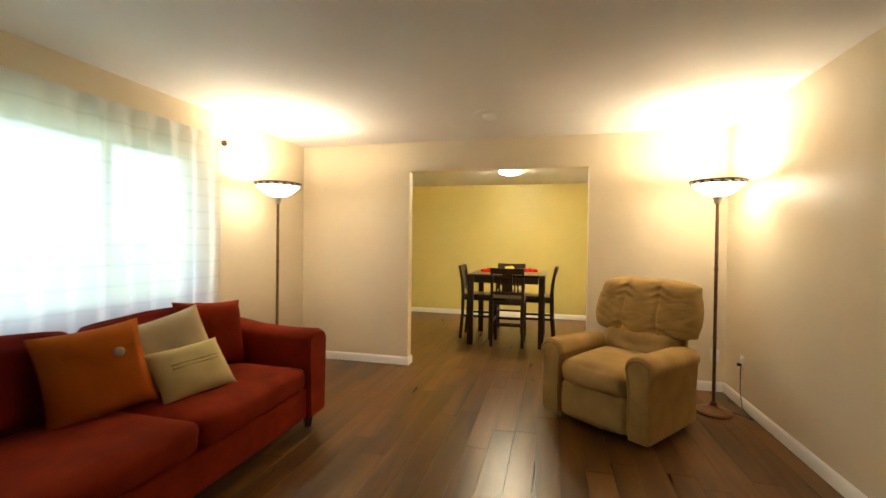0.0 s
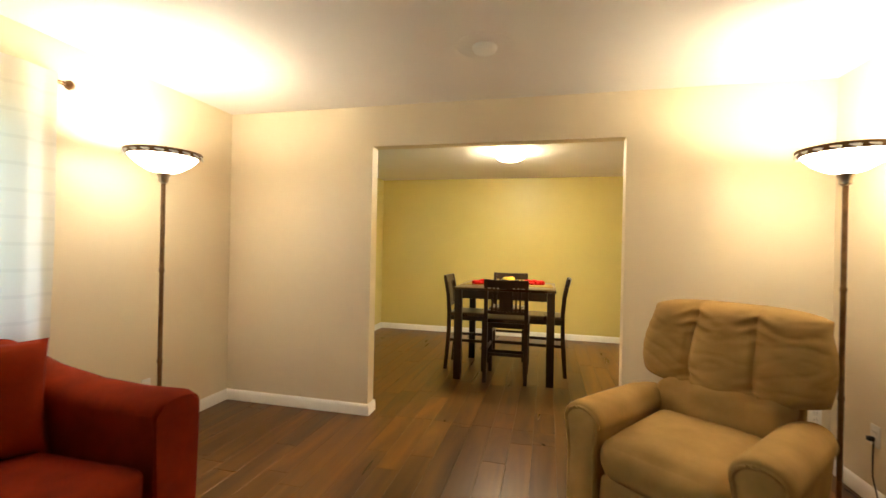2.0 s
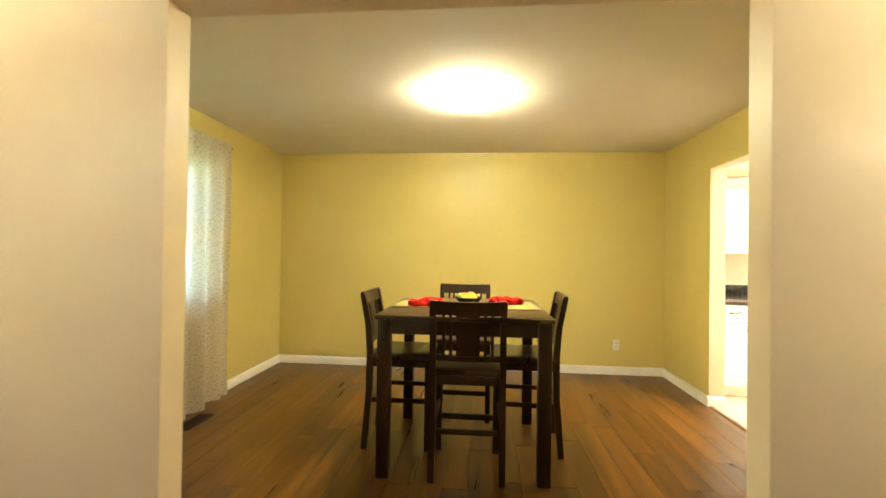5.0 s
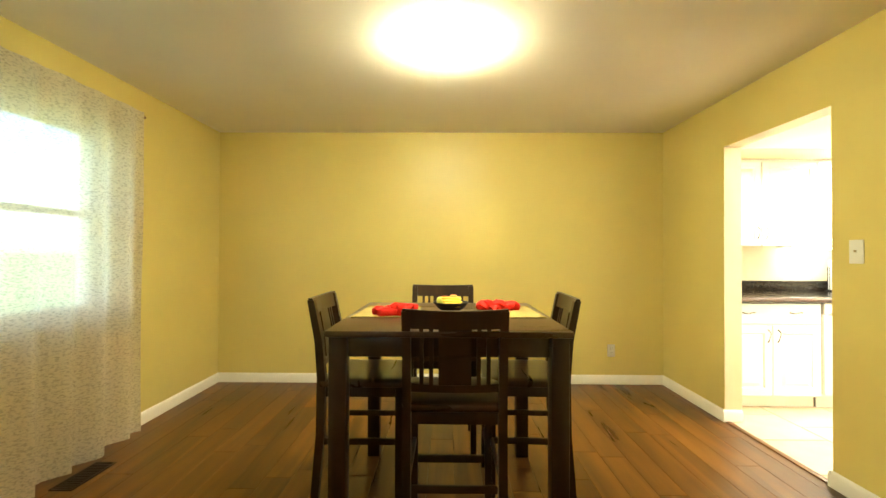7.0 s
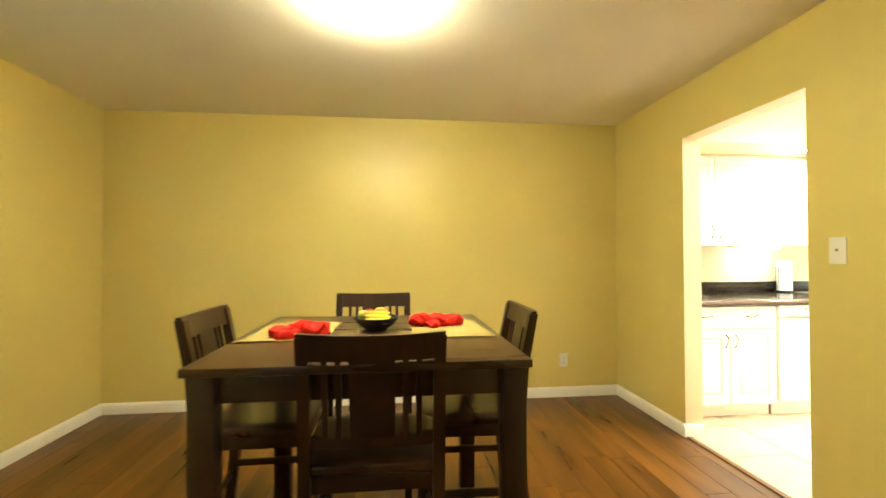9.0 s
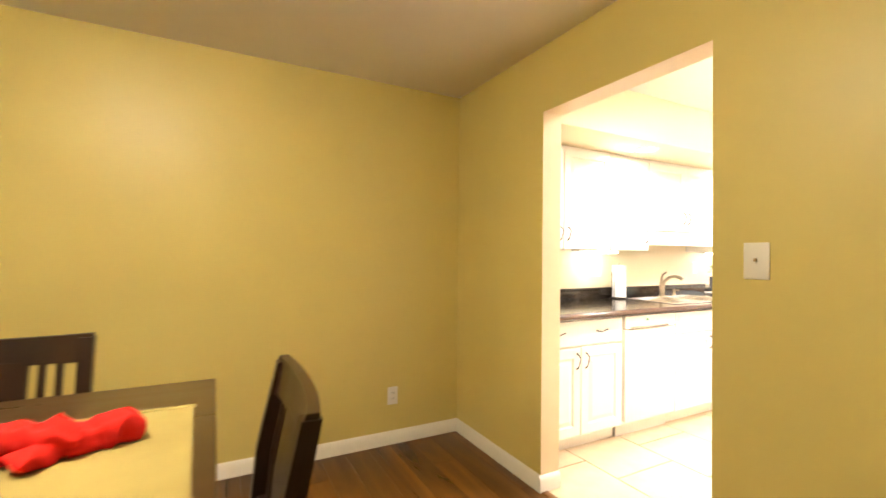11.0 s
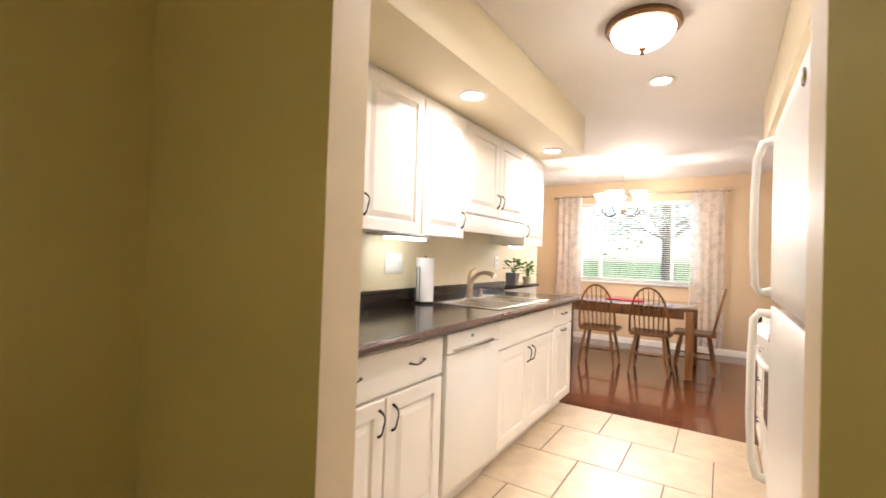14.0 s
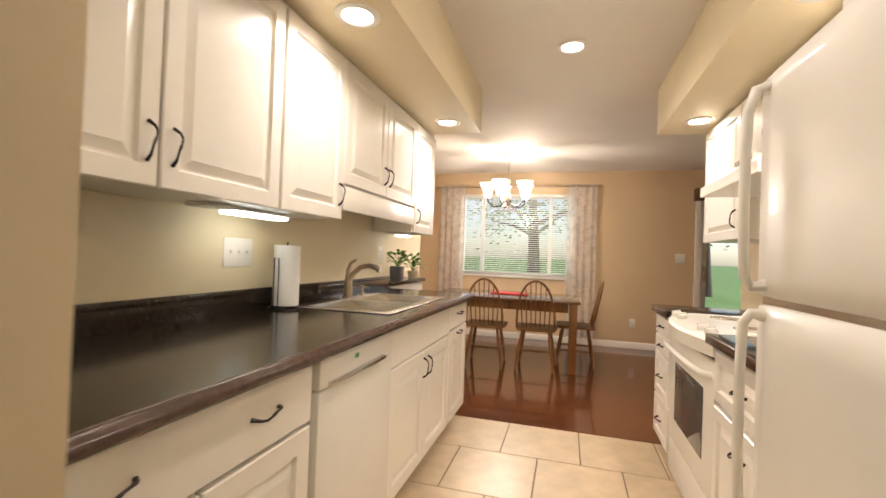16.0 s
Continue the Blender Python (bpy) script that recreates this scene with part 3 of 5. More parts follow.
# ---- living room ----
def sofa():
    e = thing("sofa", pose(-1.92, 2.13, 0), "rust-red upholstered sofa with dark tapered feet", "sofa")
    # local: x to the front (0.55), y along the length
    L = 1.16
    bm = bmesh.new()
    soft(bm, (0.93, 2 * L - 0.30, 0.22), 0.03, 8, 0.004, pose(0.045, 0, 0.215))
    put("base", bm, REDCLOTH, e, 60)
    for s in (-1, 1):
        bm = bmesh.new()
        prof = [(-0.52, 0.86), (-0.40, 0.83), (-0.2, 0.772), (0.05, 0.732), (0.3, 0.718), (0.50, 0.722), (0.535, 0.70)]
        ring_n = 14
        rings = []
        for x, top in prof:
            ring = []
            half = 0.105
            r = 0.07 if x < 0.51 else 0.055
            for k in range(ring_n):
                a = math.pi * k / (ring_n - 1)
                ring.append(bm.verts.new((x, s * (L - 0.115) + half * 1.12 * math.cos(a), top - r + r * math.sin(a))))
            ring += [bm.verts.new((x, s * (L - 0.115) - half, top - r - 0.10)), bm.verts.new((x, s * (L - 0.115) - half * 0.98, 0.11)), bm.verts.new((x, s * (L - 0.115) + half * 0.98, 0.11)), bm.verts.new((x, s * (L - 0.115) + half, top - r - 0.10))]
            rings.append(ring)
        n = len(rings[0])
        for a, b in zip(rings, rings[1:]):
            for k in range(n):
                bm.faces.new((a[k], a[(k + 1) % n], b[(k + 1) % n], b[k]))
        bm.faces.new(rings[0])
        face = bm.faces.new(rings[-1][::-1])
        bmesh.ops.bevel(bm, geom=list(face.edges), offset=0.012, segments=3, affect="EDGES")
        put("arm", bm, REDCLOTH, e, 50)
    bm = bmesh.new()
    soft(bm, (0.20, 2 * L - 0.30, 0.68), 0.07, 10, 0.01, pose(-0.46, 0, 0.44, 0, -6, 0))
    put("backrest", bm, REDCLOTH, e, 60)
    for k, s in enumerate((-1, 1)):
        bm = bmesh.new()
        soft(bm, (0.70, L - 0.235, 0.17), 0.055, 14, 0.018, pose(0.175, s * (L - 0.235) / 2 + 0.025 * 0, 0.395), 0.006, 5, k * 7)
        put("seat_cushion", bm, REDCLOTH, e, 60)
        bm = bmesh.new()
        soft(bm, (0.19, L - 0.25, 0.42), 0.075, 14, 0.035, pose(-0.27, s * (L - 0.235) / 2, 0.655, 0, -12, 0), 0.012, 6, 3 + k * 5)
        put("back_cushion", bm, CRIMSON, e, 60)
    for sx in (-0.45, 0.44):
        for s in (-1, 1):
            bm = bmesh.new()
            lathe(bm, [(0.030, 0.0), (0.048, 0.105), (0.050, 0.12)], 4, at=(sx, s * (L - 0.10), 0), )
            put("foot", bm, ESPRESSO, e)
    return e


sofa()


def scatter(name, m, w, h, t, mat, label, seed):
    e = thing(name, m, label, "cushion", "cushions on the sofa")
    bm = bmesh.new()
    pillow(bm, w, h, t, pose(0, 0, h / 2), seed=seed)
    put("cover", bm, mat, e, 70)
    return e


# the cushions' faces look along local -y
c1 = scatter("throw_pillow", pose(-1.97, 2.83, 0.475, -16, 4, 74), 0.48, 0.47, 0.17, REDCLOTH, "rust-red throw pillow in the corner of the sofa", 1.0)
c2 = scatter("throw_pillow", pose(-1.85, 2.50, 0.475, -24, -13, 70), 0.46, 0.46, 0.15, BEIGECL, "beige throw pillow leaning on the sofa back", 2.0)
c3 = scatter("throw_pillow", pose(-1.66, 2.41, 0.480, -38, -3, 75), 0.42, 0.32, 0.14, CREAMCL, "cream pleated throw pillow lying on the sofa seat", 3.0)
boxes("pleat", [(-0.13, 0.13, -0.074, -0.060, 0.165, 0.171), (-0.13, 0.13, -0.074, -0.060, 0.188, 0.193)], CREAMCL, c3, bev=0.002)
c4 = scatter("throw_pillow", pose(-1.86, 2.03, 0.475, -22, -5, 72), 0.46, 0.46, 0.16, ORANGE, "burnt orange throw pillow with one large button", 4.0)
bm = bmesh.new()
lathe(bm, [(0.0, 0.0), (0.022, 0.0), (0.024, 0.006), (0.018, 0.011), (0.0, 0.012)], 14, m=pose(0.08, -0.082, 0.29, 90, 0, 0))
put("button", bm, BEIGECL, c4)
boxes("seam", [(-0.14, 0.15, -0.079, -0.062, 0.315, 0.319)], ORANGE, c4, bev=0.0015)


def recliner():
    e = thing("recliner", pose(0.775, 3.965, 0, 0, 0, -38), "tan microfibre recliner armchair with a tufted back", "armchair")
    e.scale = (1.05, 1.05, 1.0)
    # local: the front looks to -y, x across
    bm = bmesh.new()
    soft(bm, (0.60, 0.70, 0.30), 0.03, 8, 0.004, pose(0, 0.02, 0.20))
    put("base", bm, SUEDE, e, 60)
    bm = bmesh.new()
    soft(bm, (0.50, 0.07, 0.26), 0.032, 12, 0.012, pose(0, -0.36, 0.185), 0.005, 7, 2)
    put("footrest", bm, SUEDE, e, 60)
    bm = bmesh.new()
    soft(bm, (0.52, 0.60, 0.20), 0.085, 16, 0.022, pose(0, -0.12, 0.40, 3, 0, 0), 0.008, 6, 1)
    put("seat", bm, SUEDE, e, 60)
    for s in (-1, 1):
        bm = bmesh.new()
        rings = []
        for y, sc in ((-0.405, 0.86), (-0.39, 0.97), (-0.36, 1.0), (0.10, 1.0), (0.24, 0.96), (0.30, 0.80)):
            ring = []
            for k in range(18):
                a = -0.55 + (math.pi + 1.1) * k / 17
                ring.append(bm.verts.new((s * 0.335 + 0.098 * sc * math.cos(a), y, 0.515 + 0.04 * (1 if y < 0.2 else 0.5) * 0.5 + 0.085 * sc * math.sin(a) - 0.02 * (y + 0.4))))
            ring += [bm.verts.new((s * 0.335 - 0.072 * sc, y, 0.30)), bm.verts.new((s * 0.335 - 0.070 * sc, y, 0.055)), bm.verts.new((s * 0.335 + 0.070 * sc, y, 0.055)), bm.verts.new((s * 0.335 + 0.072 * sc, y, 0.30))]
            rings.append(ring)
        n = len(rings[0])
        for a, b in zip(rings, rings[1:]):
            for k in range(n):
                bm.faces.new((a[k], a[(k + 1) % n], b[(k + 1) % n], b[k]))
        bm.faces.new(rings[0])
        bm.faces.new(rings[-1][::-1])
        put("arm", bm, SUEDE, e, 60)
        bm = bmesh.new()
        pts = [(s * 0.335 + 0.080 * math.cos(a), -0.402, 0.525 + 0.066 * math.sin(a)) for a in [-0.35 + (math.pi + 0.7) * k / 16 for k in range(17)]]
        pts = [(s * 0.335 + 0.062, -0.398, 0.08)] + [(s * 0.335 + 0.062, -0.400, 0.40)] + pts + [(s * 0.335 - 0.062, -0.400, 0.40), (s * 0.335 - 0.062, -0.398, 0.08)]
        tube(bm, pts, 0.010, 6)
        put("piping", bm, SUEDE, e)
    # back: three stitched columns over a lower lumbar roll
    bm = bmesh.new()
    W, n, nz = 0.82, 60, 48
    front, rear = [], []
    for i in range(n + 1):
        u = 2 * i / n - 1
        fc, rc = [], []
        for k in range(nz + 1):
            v = k / nz
            z = 0.60 + 0.475 * v + 0.05 * u * u * (1 - v)
            x = u * W / 2 * (0.93 + 0.07 * math.sin(math.pi * min(1, v * 1.1 + 0.1)))
            arch = -0.045 * u ** 4 * v ** 2
            edge = (1 - abs(u) ** 5) * (1 - abs(2 * v - 1) ** 5)
            th = (0.130 + 0.02 * (1 - v)) * max(0, edge) ** 0.4
            for c in (-0.34, 0.34):
                th -= 0.024 * math.exp(-((u - c) / 0.030) ** 2)
                pull_in = math.exp(-((u - c) / 0.16) ** 2)
                th -= 0.030 * pull_in * abs(math.sin(v * 24 + u * 9 * (1 if u > c else -1))) * (math.exp(-((v - 0.12) / 0.14) ** 2) + math.exp(-((v - 0.80) / 0.16) ** 2))
            th += 0.016 * noise.noise(Vector((u * 3, v * 4, 8.0))) - 0.006 * max(0, 1 - 9 * abs(noise.noise(Vector((u * 2.2, v * 6.5, 3.0))))) * (0.4 + abs(u))
            yb = 0.30 + 0.20 * (z - 0.60)
            fc.append(bm.verts.new((x, yb - th, z + arch)))
            rc.append(bm.verts.new((x, yb + 0.12 * max(0, edge) ** 0.5 + 0.002, z + arch)))
        front.append(fc)
        rear.append(rc)
    for g, flip in ((front, 0), (rear, 1)):
        for i in range(n):
            for k in range(nz):
                q = (g[i][k], g[i + 1][k], g[i + 1][k + 1], g[i][k + 1])
                bm.faces.new(q[::-1] if flip else q)
    bmesh.ops.remove_doubles(bm, verts=bm.verts, dist=0.004)
    put("headrest", bm, SUEDE, e, 80)
    bm = bmesh.new()
    soft(bm, (0.56, 0.17, 0.26), 0.08, 20, 0.02, pose(0, 0.245, 0.545, -12, 0, 0), 0.016, 9, 5)
    put("backrest", bm, SUEDE, e, 60)
    bm = bmesh.new()
    soft(bm, (0.58, 0.10, 0.52), 0.04, 8, 0.01, pose(0, 0.365, 0.60, -10, 0, 0))
    put("back_shell", bm, SUEDE, e, 60)
    for x in (-0.22, 0.22):
        for y in (-0.26, 0.28):
            bm = bmesh.new()
            lathe(bm, [(0.025, 0.0), (0.025, 0.055)], 10, at=(x, y, 0))
            put("foot", bm, RUBBER, e)
    return e


recliner()


def torchiere(m, label):
    e = thing("floor_lamp", m, label, "floor lamp", "torchiere floor lamps")
    bm = bmesh.new()
    lathe(bm, [(0.0, 0.0), (0.135, 0.0), (0.140, 0.010), (0.132, 0.022), (0.110, 0.028), (0.085, 0.036), (0.050, 0.046), (0.028, 0.060), (0.020, 0.090), (0.0, 0.092)], 36)
    put("base", bm, BRONZE, e)
    bm = bmesh.new()
    lathe(bm, [(0.0125, 0.085), (0.0125, 0.60), (0.0155, 0.605), (0.0155, 0.62), (0.0125, 0.625), (0.0125, 1.15), (0.0155, 1.155), (0.0155, 1.17), (0.0125, 1.175), (0.0125, 1.70)], 16)
    put("pole", bm, BRONZE, e)
    bm = bmesh.new()
    lathe(bm, [(0.013, 1.685), (0.026, 1.695), (0.028, 1.720), (0.036, 1.735), (0.040, 1.745), (0.0, 1.748)], 24)
    put("socket_cup", bm, NICKEL, e)
    bm = bmesh.new()
    lathe(bm, [(0.032, 1.745), (0.085, 1.762), (0.135, 1.793), (0.170, 1.826), (0.186, 1.846), (0.182, 1.846), (0.166, 1.829), (0.131, 1.797), (0.082, 1.767), (0.030, 1.751)], 40)
    put("shade", bm, BOWLGLASS, e)
    bm = bmesh.new()
    lathe(bm, [(0.183, 1.843), (0.190, 1.841), (0.206, 1.866), (0.207, 1.872), (0.202, 1.873), (0.184, 1.848), (0.183, 1.843)], 40, caps=False)
    put("rim", bm, BRONZE, e)
    for k in range(18):
        a = 360 * k / 18
        bm = bmesh.new()
        soft(bm, (0.046, 0.006, 0.020), 0.003, 3, 0.0, pose(0, 0, 1.855, 0, 0, a) @ pose(0, -0.2015, 0, -32, 0, 0) @ pose(0, 0, 0, 0, 24, 0))
        put("ornament", bm, PLASTIC, e)
    point_light("lamp_bulb", (0, 0, 1.815), 2.55, WARM, 0.045, e)
    return e


lamp1 = torchiere(pose(1.52, 4.30, 0.001), "bronze torchiere floor lamp with a glowing bowl")
copy_thing(lamp1, pose(-2.20, 3.85, 0.001, 0, 0, 40))

bm = bmesh.new()
pts = [(1.625, 4.33, 0.012), (1.70, 4.28, 0.012), (1.755, 4.18, 0.012), (1.765, 4.30, 0.012), (1.77, 4.42, 0.02), (1.782, 4.50, 0.15), (1.784, 4.505, 0.28), (1.786, 4.505, 0.355)]
tube(bm, pts, 0.0035, 6)
tagged(put("power_cord", bm, RUBBER), "black power cord running from lamp to outlet", "cord")


def wall_plate(name, m, w, h, kind_of, label, category):
    """A cover plate whose face looks along local -y."""
    e = thing(name, m, label, category)
    bm = bmesh.new()
    box(bm, -w / 2, w / 2, -0.006, 0.0, -h / 2, h / 2, 0.003)
    put("plate", bm, PLASTIC, e)
    if kind_of == "outlet":
        for s in (-1, 1):
            boxes("socket", [(-0.017, 0.017, -0.009, -0.005, s * 0.02 - 0.014, s * 0.02 + 0.014)], PLASTIC, e, bev=0.002)
            boxes("slot", [(-0.008, -0.006, -0.0096, -0.006, s * 0.02 - 0.004, s * 0.02 + 0.007), (0.006, 0.008, -0.0096, -0.006, s * 0.02 - 0.004, s * 0.02 + 0.007)], RUBBER, e, bev=0)
    else:
        for k in range(kind_of):
            x = (k - (kind_of - 1) / 2) * 0.046
            boxes("slot", [(x - 0.006, x + 0.006, -0.0072, -0.0055, -0.013, 0.013)], PLASTIC, e, bev=0.001)
            boxes("toggle", [(x - 0.004, x + 0.004, -0.016, -0.005, -0.002, 0.009)], BEIGECL if kind_of == 1 else PLASTIC, e, bev=0.0015)
    return e


wall_plate("wall_outlet", pose(1.715, PY0, 0.33), 0.072, 0.118, "outlet", "pale wall outlet with cover plate above baseboard", "outlet")
wall_plate("wall_outlet", pose(EX, 4.51, 0.37, 0, 0, -90), 0.072, 0.118, "outlet", "white wall outlet with a plugged cord", "outlet")
boxes_plug = thing("cord_plug", pose(EX - 0.01, 4.51, 0.355, 0, 0, -90), "black plug in the wall outlet", "plug")
boxes("plug", [(-0.013, 0.013, -0.03, 0.0, -0.012, 0.012)], RUBBER, boxes_plug, bev=0.004)
wall_plate("wall_outlet", pose(WX, 4.11, 0.335, 0, 0, 90), 0.072, 0.118, "outlet", "white wall outlet with cover plate", "outlet")

smoke = thing("smoke_detector", pose(-0.29, 4.05, H - 0.0005), "white round smoke detector on the ceiling", "smoke detector")
bm = bmesh.new()
lathe(bm, [(0.0, 0.0), (0.155, 0.0), (0.155, -0.004), (0.145, -0.007), (0.0, -0.007)], 36)
put("plate", bm, CEIL, smoke)
bm = bmesh.new()
lathe(bm, [(0.068, -0.006), (0.068, -0.016), (0.060, -0.030), (0.045, -0.038), (0.0, -0.040)], 28)
put("body", bm, PLASTIC, smoke)

# ---- dining room ----
TX, TY, TZ = -0.348, 6.505, 0.943
table = thing("dining_table", pose(TX, TY, 0), "square counter-height dark espresso wood dining table", "table")
bm = bmesh.new()
box(bm, -0.508, 0.508, -0.515, 0.515, TZ - 0.026, TZ, 0.005)
put("top", bm, ESPTOP, table)
boxes("apron", [(-0.42, 0.42, -0.465, -0.44, TZ - 0.115, TZ - 0.026), (-0.42, 0.42, 0.44, 0.465, TZ - 0.115, TZ - 0.026), (-0.47, -0.445, -0.41, 0.41, TZ - 0.115, TZ - 0.026), (0.445, 0.47, -0.41, 0.41, TZ - 0.115, TZ - 0.026)], ESPRESSO, table)
for sx in (-1, 1):
    for sy in (-1, 1):
        boxes("leg", [(sx * 0.460 - 0.037, sx * 0.460 + 0.037, sy * 0.450 - 0.037, sy * 0.450 + 0.037, 0.002, TZ - 0.026)], ESPRESSO, table, bev=0.005)


def pub_chair(m):
    """Counter-height chair; local front looks to +y, back at -y."""
    e = thing("dining_chair", m, "dark espresso wooden counter-height chair with slatted back", "chair", "chairs round the dining table")
    SZ = 0.615
    bm = bmesh.new()
    soft(bm, (0.45, 0.42, 0.038), 0.016, 8, 0.0, pose(0, 0, SZ - 0.019))
    put("seat", bm, ESPTOP, e, 60)
    for s in (-1, 1):
        bm = bmesh.new()
        rings = []
        for y, z, wd in ((-0.235, 0.002, 0.019), (-0.205, 0.35, 0.020), (-0.200, 0.62, 0.021), (-0.215, 0.80, 0.019), (-0.255, 0.995, 0.016)):
            rings.append([bm.verts.new((s * 0.200 + a * 0.018, y + b * wd, z)) for a, b in ((-1, -1), (1, -1), (1, 1), (-1, 1))])
        for a, b in zip(rings, rings[1:]):
            for k in range(4):
                bm.faces.new((a[k], a[(k + 1) % 4], b[(k + 1) % 4], b[k]))
        bm.faces.new(rings[0])
        bm.faces.new(rings[-1])
        put("back_post", bm, ESPRESSO, e, 30)
        boxes("leg", [(s * 0.195 - 0.018, s * 0.195 + 0.018, 0.165, 0.20, 0.002, SZ - 0.03)], ESPRESSO, e)

    def curved(name, z0, z1, y0, y1, w, t, bow):
        bm = bmesh.new()
        g = []
        for i in range(9):
            u = i / 4 - 1
            c = bow * (u * u - 1)
            crown = 0.006 * (1 - u * u)
            g.append([bm.verts.new((u * w / 2, yy + c, zz)) for yy, zz in ((y0 - t, z0), (y0 + t, z0), (y1 + t, z1 - crown), (y1 - t, z1 - crown))])
        for a, b in zip(g, g[1:]):
            for k in range(4):
                bm.faces.new((a[k], a[(k + 1) % 4], b[(k + 1) % 4], b[k]))
        bm.faces.new(g[0])
        bm.faces.new(g[-1])
        put(name, bm, ESPRESSO, e, 40)
    curved("top_rail", 0.925, 1.005, -0.240, -0.257, 0.43, 0.011, 0.020)
    curved("lower_rail", 0.665, 0.70, -0.203, -0.206, 0.37, 0.010, 0.014)

    def upright(name, x, w):
        bm = bmesh.new()
        for (ya, za), (yb, zb) in (((-0.220, 0.695), (-0.230, 0.81)), ((-0.230, 0.81), (-0.256, 0.935))):
            vs = [bm.verts.new((x + a * w / 2, yy + b * 0.006, zz)) for yy, zz in ((ya, za), (yb, zb)) for a, b in ((-1, -1), (1, -1), (1, 1), (-1, 1))]
            for k in range(4):
                bm.faces.new((vs[k], vs[(k + 1) % 4], vs[4 + (k + 1) % 4], vs[4 + k]))
            bm.faces.new(vs[:4])
            bm.faces.new(vs[4:])
        put(name, bm, ESPRESSO, e, 30)
    upright("splat", 0.0, 0.135)
    for x in (-0.138, -0.098, 0.098, 0.138):
        upright("slat", x, 0.017)
    boxes("apron", [(-0.18, 0.18, 0.170, 0.190, SZ - 0.085, SZ - 0.036), (-0.18, 0.18, -0.205, -0.187, SZ - 0.085, SZ - 0.036), (-0.203, -0.185, -0.185, 0.168, SZ - 0.085, SZ - 0.036), (0.185, 0.203, -0.185, 0.168, SZ - 0.085, SZ - 0.036)], ESPRESSO, e)
    for q in ((-0.178, 0.178, 0.172, 0.192, 0.20, 0.235), (-0.178, 0.178, -0.222, -0.204, 0.26, 0.29), (-0.202, -0.184, -0.20, 0.166, 0.30, 0.33), (0.184, 0.202, -0.20, 0.166, 0.30, 0.33)):
        boxes("stretcher", [q], ESPRESSO, e)
    return e


ch = pub_chair(pose(-0.322, 6.25, 0))
ch.scale = (1, 1, 1.03)
copy_thing(ch, pose(-0.385, 7.10, 0, 0, 0, 180))
copy_thing(ch, pose(0.043, 6.605, 0, 0, 0, 88))
copy_thing(ch, pose(-0.775, 6.585, 0, 0, 0, -90))

for sx in (-1, 1):
    mt = thing("placemat", pose(TX + sx * 0.316, 6.575, TZ + 0.0005, 0, 0, sx * 1.5), "khaki woven placemat lying on the table", "placemat", "placemats on the table")
    bm = bmesh.new()
    box(bm, -0.155, 0.155, -0.218, 0.218, 0, 0.004, 0.0015)
    put("weave", bm, MATCL, mt)
    for hy in (-0.221, 0.205):
        boxes("hem", [(-0.158, 0.158, hy, hy + 0.016, 0.0005, 0.0055)], MATCL, mt, bev=0.001)
    nk = thing("napkin", pose(TX + sx * 0.278, 6.53 + 0.10 * sx, TZ + 0.005, 0, 0, sx * 14), "red cloth napkin gathered in a ring", "napkin", "napkins on the table")
    nk.scale = (0.82, 0.82, 0.82)
    bm = bmesh.new()
    for q, (ox, oy, w, d, h) in enumerate(((-0.055 * sx, 0.012, 0.15, 0.085, 0.055), (0.062 * sx, -0.008, 0.105, 0.075, 0.045), (-0.01, -0.03, 0.12, 0.05, 0.035))):
        tmp = bmesh.new()
        soft(tmp, (w, d, h), h * 0.45, 22, 0.0, pose(0, 0, h / 2, 0, 0, 25 * q - 15))
        for v in tmp.verts:
            p = v.co * 26 + Vector((q * 9 + sx * 5, 0, 0))
            ridge = 1 - abs(noise.noise(Vector((p.x, p.y * 0.5, p.z * 0.6)))) * 2.6
            c = Vector((v.co.x, v.co.y, v.co.z - h * 0.4))
            v.co += c * (0.42 * ridge + 0.25 * noise.noise(p * 0.35))
            v.co.z = max(0.0, v.co.z)
            v.co += Vector((ox, oy, 0))
        base = {v: bm.verts.new(v.co) for v in tmp.verts}
        for f in tmp.faces:
            bm.faces.new([base[v] for v in f.verts])
        tmp.free()
    put("cloth", bm, NAPKIN, nk, 50)
    bm = bmesh.new()
    tube(bm, [(0.012 * sx, 0.030 * math.cos(a), 0.027 + 0.024 * math.sin(a)) for a in [2 * math.pi * k / 16 for k in range(17)]], 0.005, 6)
    put("ring", bm, NAPKIN, nk)

